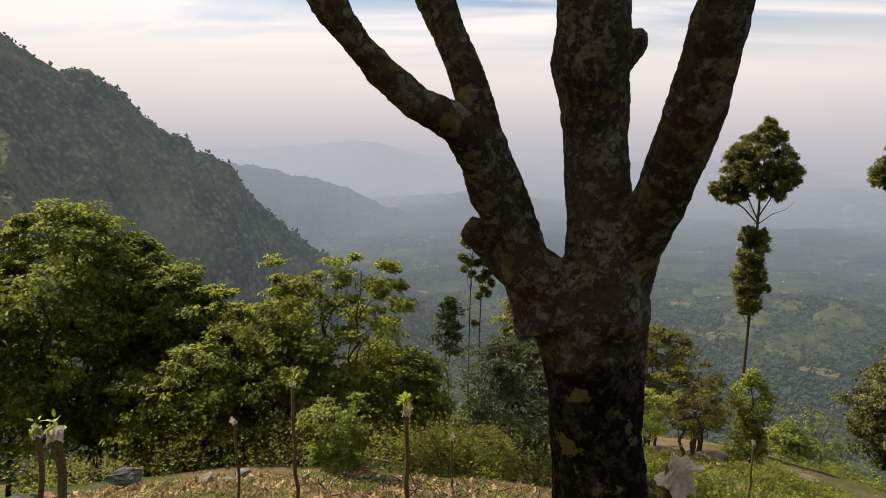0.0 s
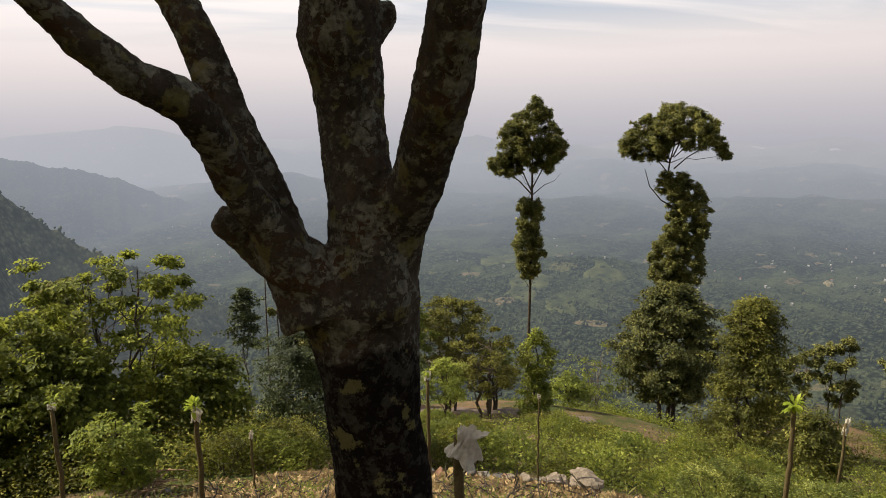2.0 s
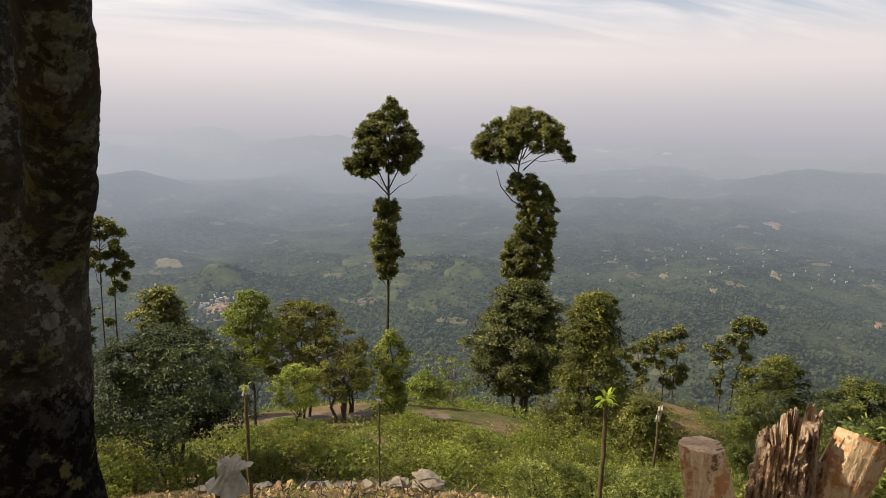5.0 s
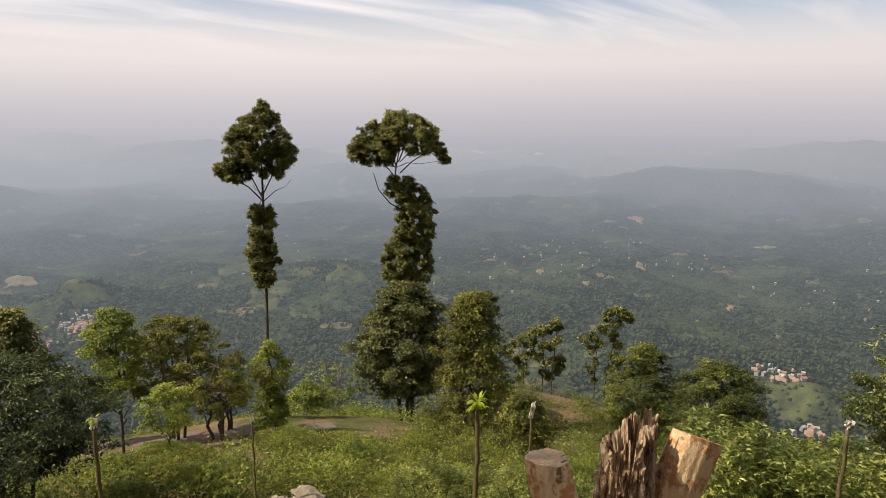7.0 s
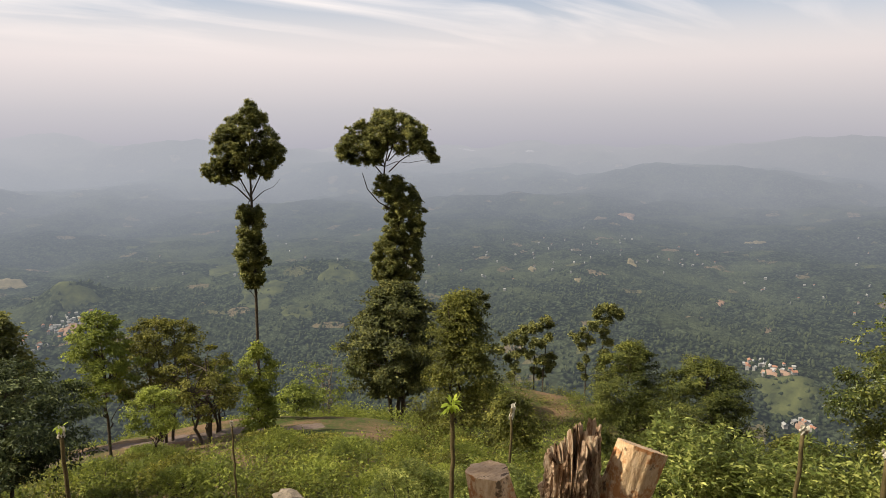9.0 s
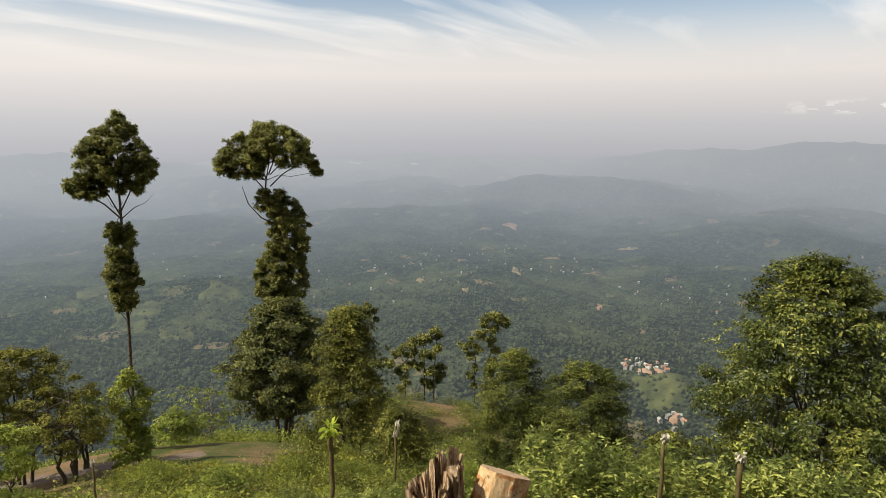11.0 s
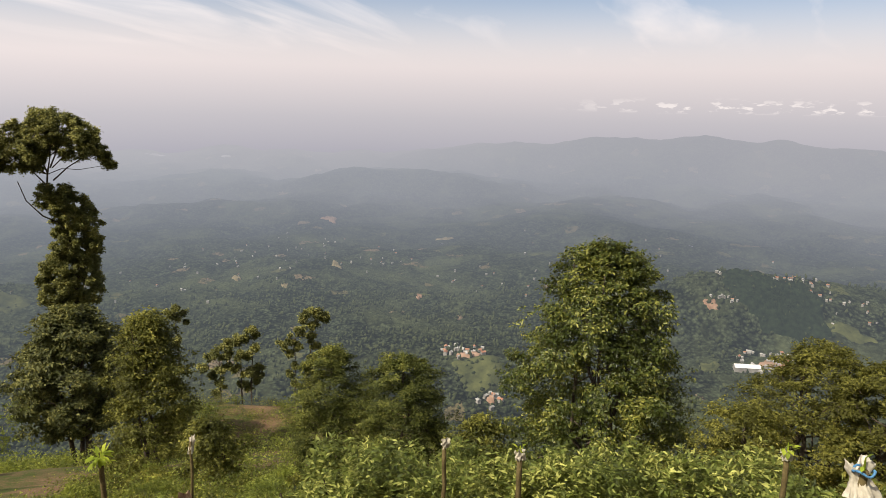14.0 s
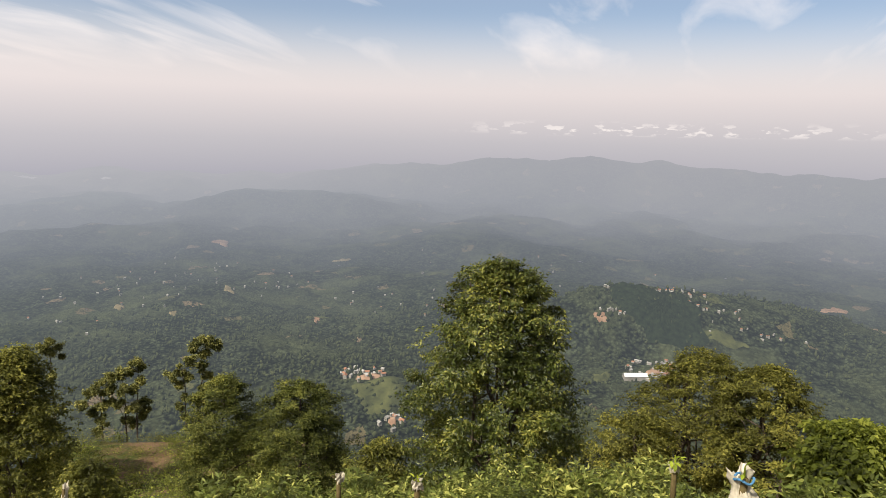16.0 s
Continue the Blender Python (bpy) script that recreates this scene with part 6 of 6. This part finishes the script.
def stake(x, y, top, thick, label, seed, wrap=0.0, leaves=0, leaf_size=0.1, lean=(0, 0), bag=False, leaf_mat=None, tied=False):
    rng = np.random.default_rng(seed)
    g = float(ground_height(x - lean[0], y - lean[1]))
    root = thing("grafted_stake", (x - lean[0], y - lean[1], g), label, "garden stake", "grafted stakes on the slope")
    h = top - g
    V, T = [], []
    rows = crooked(rng, (0, 0, -0.2), (lean[0], lean[1], h), thick * 0.44, thick * 0.36, 12, 0.006)
    tube(V, T, rows, 10)
    v = np.concatenate(V)
    n0 = len(v)
    v = np.concatenate([v, v[-10:].mean(0, keepdims=True)])
    k = np.arange(10)
    T.append(np.stack([n0 - 10 + k, n0 - 10 + (k + 1) % 10, np.full(10, n0)], 1))
    part("pole", quick_mesh("pole", v, np.concatenate(T), STAKE_WOOD, True), root)
    tip = np.array([lean[0], lean[1], h])
    if wrap:
        w = part("plastic_wrap", bag_mesh("plastic_wrap", rng, thick * (0.72 if tied else 0.66), wrap * (1.2 if tied else 1.3), FILM, -1.2 if tied else -0.5) if bag else wrap_mesh("plastic_wrap", rng, thick * 0.5, wrap * 0.8, FILM, 1.2, 0.3, 0.2), root, "crumpled torn white plastic film")
        w.matrix_basis = Matrix.Translation(tip - np.array([0, 0, wrap * (1.1 if tied else 0.95 if bag else 0.62)])) @ Euler((0.15 * rng.normal(), 0.15 * rng.normal(), 0)).to_matrix().to_4x4()
    if tied:
        tie = [(math.cos(a) * thick * 0.8, math.sin(a) * thick * 0.8, 0.008 * math.sin(3 * a), 0.006) for a in np.linspace(0, 6.3, 20)]
        v, t = [], []
        tube(v, t, tie, 6)
        part("tie", quick_mesh("tie", np.concatenate(v), np.concatenate(t), BLUE_TIE, True), root, "blue string tie").matrix_basis = Matrix.Translation(tip - np.array([0, 0, wrap * 0.02]))
    if leaves:
        v, t = [], []
        tube(v, t, crooked(rng, tip - np.array([0, 0, 0.03]), tip + np.array([0, 0, leaf_size * 1.2]), 0.008, 0.003, 4, 0.05), 5)
        sprout = part("sprout", quick_mesh("sprout", np.concatenate(v), np.concatenate(t), leaf_mat or LEAF_YOUNG, True), root, "fresh yellow-green leaves on a thin shoot")
        pts, gg = clump_points(rng, tip + np.array([0, 0, leaf_size * 0.6]), leaf_size * 0.75, leaves, 0.8)
        for p, g3 in zip(pts, gg):
            way = Vector(g3 * 1.3 + rng.normal(size=3) * 0.4 + np.array([0, 0, -0.05]))
            turn = way.to_track_quat("X", "Z").to_matrix().to_4x4()
            leaf = part("leaf", YOUNG_BLADE, sprout)
            leaf.matrix_basis = Matrix.Translation(p) @ turn @ Matrix.Scale(leaf_size * rng.uniform(0.7, 1.25), 4)
    return root


WRAPPED = "thin wooden stake with a scrap of white plastic film on top"
SPROUT = "wooden stake topped by a tuft of yellow-green leaves"
stake(-3.02, 4.55, -0.54, 0.055, "stake wrapped in white film beside a thicker one", 1, wrap=0.10, leaves=12, leaf_size=0.06)
stake(-2.07, 3.25, 0.06, 0.062, "thick leaning stake with torn film round its top", 2, wrap=0.09, leaves=10, leaf_size=0.05, lean=(-0.09, 0.02))
stake(-2.59, 7.48, -1.76, 0.045, WRAPPED, 3, wrap=0.09)
stake(-1.60, 6.31, -0.86, 0.05, SPROUT, 4, wrap=0.05, leaves=9, leaf_size=0.06)
stake(-0.63, 8.34, -1.95, 0.085, SPROUT, 5, wrap=0.2, leaves=34, leaf_size=0.1)
stake(-0.05, 10.9, -3.55, 0.05, WRAPPED, 6, wrap=0.14)
stake(1.16, 3.42, -0.19, 0.075, "stout stake with a torn cloudy plastic bag", 7, wrap=0.125, leaves=4, leaf_size=0.05, bag=True)
stake(2.21, 8.07, -1.74, 0.06, WRAPPED, 8, wrap=0.12, leaves=8, leaf_size=0.07)
stake(5.59, 12.03, -4.15, 0.05, WRAPPED, 9, wrap=0.10)
stake(6.17, 6.13, -1.95, 0.075, SPROUT, 10, leaves=40, leaf_size=0.11)
stake(8.94, 7.86, -3.36, 0.06, WRAPPED, 11, wrap=0.26)
stake(4.95, 1.56, -0.08, 0.033, WRAPPED, 12, wrap=0.05)
stake(5.11, 1.18, -0.13, 0.043, WRAPPED, 13, wrap=0.05, leaves=5, leaf_size=0.035)
stake(5.28, -0.1, 0.11, 0.036, SPROUT, 14, wrap=0.05, leaves=12, leaf_size=0.045)
bagged = stake(5.02, -0.38, 0.22, 0.05, "thin stake with a torn cream bag tied in blue", 15, wrap=0.13, leaves=3, leaf_size=0.05, bag=True, tied=True)

# ---- shrubs in front of the walk ----
def shrub(x, y, tall, wide, seed, leaf=None, label="bright green tea bush with narrow pointed leaves", dense=1.3, size=(0.05, 0.018), group="tea bushes beside the terrace"):
    rng = np.random.default_rng(seed)
    root = thing("tea_bush", on_ground(x, y), label, "bush", group)
    V, T, at0 = [], [], 0
    # shoots over a lumpy dome, each a whorl of narrow leaves
    shoots = int(700 * dense * (wide / 1.5) ** 2)
    k = np.arange(shoots)
    a, q = k * 2.399 + rng.normal(size=shoots) * 0.3, np.sqrt((k + 0.5) / shoots)
    lump = 1 + 0.16 * np.sin(a * 5 + seed) * q + 0.07 * np.sin(a * 3 + 8 * q + seed)
    r = wide / 2 * q * lump * rng.uniform(0.9, 1.12, shoots)
    z = tall * (0.95 - 0.75 * q ** 2.6) * (1 + 0.10 * np.sin(a * 2 + 9 * q + seed)) + rng.normal(size=shoots) * 0.045
    tips = np.stack([np.cos(a) * r, np.sin(a) * r, z], 1)
    way = np.stack([np.cos(a) * q, np.sin(a) * q, 1.15 - q], 1) + rng.normal(size=(shoots, 3)) * 0.3
    way /= np.linalg.norm(way, axis=1, keepdims=True)
    each = 10
    pts = np.repeat(tips, each, 0) - np.repeat(way, each, 0) * rng.uniform(0, 0.13, (shoots * each, 1))
    v, t = blades(pts, size[0] * 1.02, size[1] * 0.95, rng, 0.08, 0.6, out=np.repeat(way, each, 0) * 0.9, simple=dense < 1)
    V.append(v)
    T.append(t + at0)
    at0 += len(v)
    inner = 900 if dense >= 1 else 260
    pts = np.stack([rng.uniform(-0.5, 0.5, inner) * wide, rng.uniform(-0.5, 0.5, inner) * wide, rng.uniform(0.05, 0.6, inner) * tall], 1)
    v, t = blades(pts, size[0], size[1] * 1.3, rng)
    V.append(v)
    T.append(t + at0)
    part("foliage", quick_mesh("foliage", np.concatenate(V), np.concatenate(T), leaf or LEAF_SHRUB), root)
    V, T = [], []
    for k in range(7):
        a = k * 0.9
        tube(V, T, crooked(rng, (0.05 * math.cos(a), 0.05 * math.sin(a), -0.1), (wide * 0.3 * math.cos(a), wide * 0.3 * math.sin(a), tall * 0.75), 0.018, 0.006, 5, 0.05), 5)
    part("branching_stem", quick_mesh("stems", np.concatenate(V), np.concatenate(T), BARK, True), root)
    return root


SHRUBS = [(-40, 11.5, 1.1, 1.5), (-44, 11.5, 0.9, 1.5), (-48.5, 11.0, 1.0, 1.5), (-53, 10.8, 0.75, 1.4), (-58.5, 9.6, 0.8, 1.4), (-64.5, 6.0, 1.31, 1.5), (-67.5, 6.3, 1.37, 1.6), (-72.5, 6.1, 1.37, 1.6), (-78, 6.3, 1.47, 1.6), (-83, 6.1, 1.54, 1.7), (-88.5, 6.3, 1.68, 1.6), (-94, 6.0, 1.57, 1.5), (-99, 5.6, 1.68, 1.4), (-64, 7.9, 1.58, 1.6), (-70, 8.0, 1.63, 1.6), (-80, 8.0, 1.81, 1.6), (-90, 8.0, 2.06, 1.6), (-104, 6.0, 1.96, 1.4)]
for i, (az, r, tall, wide) in enumerate(SHRUBS):
    shrub(-math.sin(radians(az)) * r, math.cos(radians(az)) * r, tall, wide, 500 + i)

w_rng = np.random.default_rng(31)
for i in range(84):
    az, r = w_rng.uniform(-56, 4), 14.6 + 16.5 * w_rng.uniform() ** 1.15
    low = 0.4 if -36 < az < -11 and r > 23 else 1.0
    shrub(-math.sin(radians(az)) * r, math.cos(radians(az)) * r, low * w_rng.uniform(0.5, 1.05), w_rng.uniform(1.1, 2.1), 560 + i, (LEAF_LIGHT, LEAF_WEED, LEAF_BROAD)[i % 3],
          "leafy weed bush among the low growth", 0.36, (0.085, 0.034), "weed bushes on the slope")

# ---- undergrowth, grass and litter ----
def on_track(x, y):
    near = 1e9
    for (ax, ay), (bx, by) in zip(TRACK, TRACK[1:]):
        dx, dy = bx - ax, by - ay
        f = np.clip(((x - ax) * dx + (y - ay) * dy) / (dx * dx + dy * dy), 0, 1)
        near = np.minimum(near, np.hypot(x - ax - f * dx, y - ay - f * dy))
    return near


def before_track(x, y):
    """The low tea lawn just this side of the track."""
    r, az = np.hypot(x, y), np.degrees(np.arctan2(-x, y))
    return (r > 24) & (r < 43) & (az > -36) & (az < -11)


def scatter(rng, count, r0, r1, az0, az1, power=0.5):
    r = r0 + (r1 - r0) * rng.uniform(0, 1, count) ** (1 / power * 0.5)
    az = np.radians(rng.uniform(az1, az0, count))
    return -np.sin(az) * r, np.cos(az) * r, r


def undergrowth(name, seed, count, r0, r1, az0, az1, tall, wide, per, leaf, mat, label, power=0.5, clear=2.6):
    rng = np.random.default_rng(seed)
    x, y, r = scatter(rng, count, r0, r1, az0, az1, power)
    keep = (on_track(x, y) > clear) & (rolling(x, y, 6.0, seed, 2) > -0.55) & ~before_track(x, y)
    x, y, r = x[keep], y[keep], r[keep]
    z = ground_height(x, y)
    V, T, at0 = [], [], 0
    for px, py, pz, pr in zip(x, y, z, r):
        s = rng.uniform(0.6, 1.3)
        grow = 1 + pr / 60
        pts, g = clump_points(rng, (px, py, pz + tall * s * 0.35), wide * s * 0.5, int(per * 1.5), tall / wide, 0.35)
        v, t = blades(pts, leaf[0] * grow * 0.58, leaf[1] * grow * 0.8, rng, 0.0, out=g + np.array([0, 0, 0.4]), simple=True)
        V.append(v)
        T.append(t + at0)
        at0 += len(v)
    ob = new(name, quick_mesh(name, np.concatenate(V), np.concatenate(T), mat))
    return tagged(ob, label, "undergrowth", kind="stuff")


undergrowth("undergrowth", 41, 330, 14.6, 33, 35, -60, 0.85, 1.7, 170, (0.11, 0.045), LEAF_WEED, "low sunlit green bushes and weeds covering the slope", 0.5, 5.0)
undergrowth("undergrowth", 46, 200, 14.6, 32, 35, -60, 1.1, 1.9, 150, (0.14, 0.065), LEAF_BROAD, "darker leafy bushes among the weeds", 0.5, 4.0)
undergrowth("undergrowth", 42, 900, 46, 110, 35, -75, 1.5, 2.8, 90, (0.2, 0.09), LEAF_BROAD, "mixed green thicket lower down the slope", 0.6, 3.2)
undergrowth("undergrowth", 47, 620, 62, 106, -36, -70, 1.6, 2.6, 90, (0.12, 0.055), LEAF_BROWN, "brownish scrub over the knoll", 0.5, 3.0)
undergrowth("undergrowth", 43, 420, 11.5, 40, -36, -110, 0.9, 1.6, 110, (0.12, 0.05), LEAF_BROAD, "bright green scrub below the tea bushes", 0.5, 4.0)
undergrowth("undergrowth", 44, 300, 15.5, 30, 24, -4, 1.8, 2.2, 150, (0.125, 0.06), LEAF_WEED, "dense leafy thicket under the broadleaf trees")
undergrowth("undergrowth", 45, 120, 4.5, 13, 35, -32, 0.22, 0.5, 60, (0.09, 0.03), LEAF_LIGHT, "small weeds among the dry litter")


def grass(seed, count, r0, r1, az0, az1, tall, mat, label):
    rng = np.random.default_rng(seed)
    x, y, r = scatter(rng, count, r0, r1, az0, az1)
    keep = rolling(x, y, 1.6, seed, 3) > rng.uniform(-0.5, 0.6, count)
    x, y = x[keep], y[keep]
    pts = np.stack([x, y, ground_height(x, y) - 0.01], 1)
    v, t = blades(pts, tall, tall * 0.10, rng, -1.6, 0.1, 0.5)
    return tagged(new("grass", quick_mesh("grass", v, t, mat)), label, "grass", kind="stuff")


grass(51, 7000, 3.0, 14, 40, -35, 0.16, GRASS, "thin green and yellow grass on the slope")
grass(52, 3200, 14, 30, 22, -60, 0.28, GRASS, "taller sunlit grass below the stones")


def litter(seed, count):
    rng = np.random.default_rng(seed)
    x, y, r = scatter(rng, count, 2.6, 13.5, 35, -45)
    keep = rolling(x, y, 2.2, seed, 3) > rng.uniform(-1.3, 0.1, count)
    x, y = x[keep], y[keep]
    pts = np.stack([x, y, ground_height(x, y) + rng.uniform(0.0, 0.04, len(x))], 1)
    v, t = blades(pts, 0.12, 0.06, rng, 0.0, 0.9, 0.4, simple=True)
    return tagged(new("leaf_litter", quick_mesh("leaf_litter", v, t, LEAF_DRY)), "dry brown fallen leaves strewn over the soil", "leaf litter", kind="stuff")


litter(61, 80000)


def sticks(seed, count):
    rng = np.random.default_rng(seed)
    V, T = [], []
    x, y, r = scatter(rng, count, 5, 12.5, 14, -40)
    for px, py in zip(x, y):
        p = np.array(on_ground(px, py, 0.03))
        d = rng.normal(size=3)
        d[2] = abs(d[2]) * 0.5
        d *= rng.uniform(0.15, 0.5) / np.linalg.norm(d)
        tube(V, T, crooked(rng, p, p + d, rng.uniform(0.010, 0.026), 0.007, 4, 0.08), 5)
    return tagged(new("fallen_twigs", quick_mesh("fallen_twigs", np.concatenate(V), np.concatenate(T), BARK, True)), "dry broken twigs lying in the litter", "twigs", kind="stuff")


sticks(71, 640)


def brush_pile():
    rng = np.random.default_rng(77)
    V, T = [], []
    c = np.array(on_ground(PILE[0], PILE[1]))
    for k in range(46):
        a = rng.uniform(0, 6.28)
        p = c + np.array([rng.normal() * 0.22, rng.normal() * 0.2, rng.uniform(0.02, 0.3)])
        d = np.array([math.cos(a), math.sin(a), rng.uniform(-0.25, 0.3)]) * rng.uniform(0.2, 0.45)
        tube(V, T, crooked(rng, p - d, p + d, 0.016, 0.01, 4, 0.05), 6)
    return tagged(new("brush_pile", quick_mesh("brush_pile", np.concatenate(V), np.concatenate(T), CUT_WOOD, True)), "small heap of dry pale cut branches", "brushwood", kind="stuff")


brush_pile()
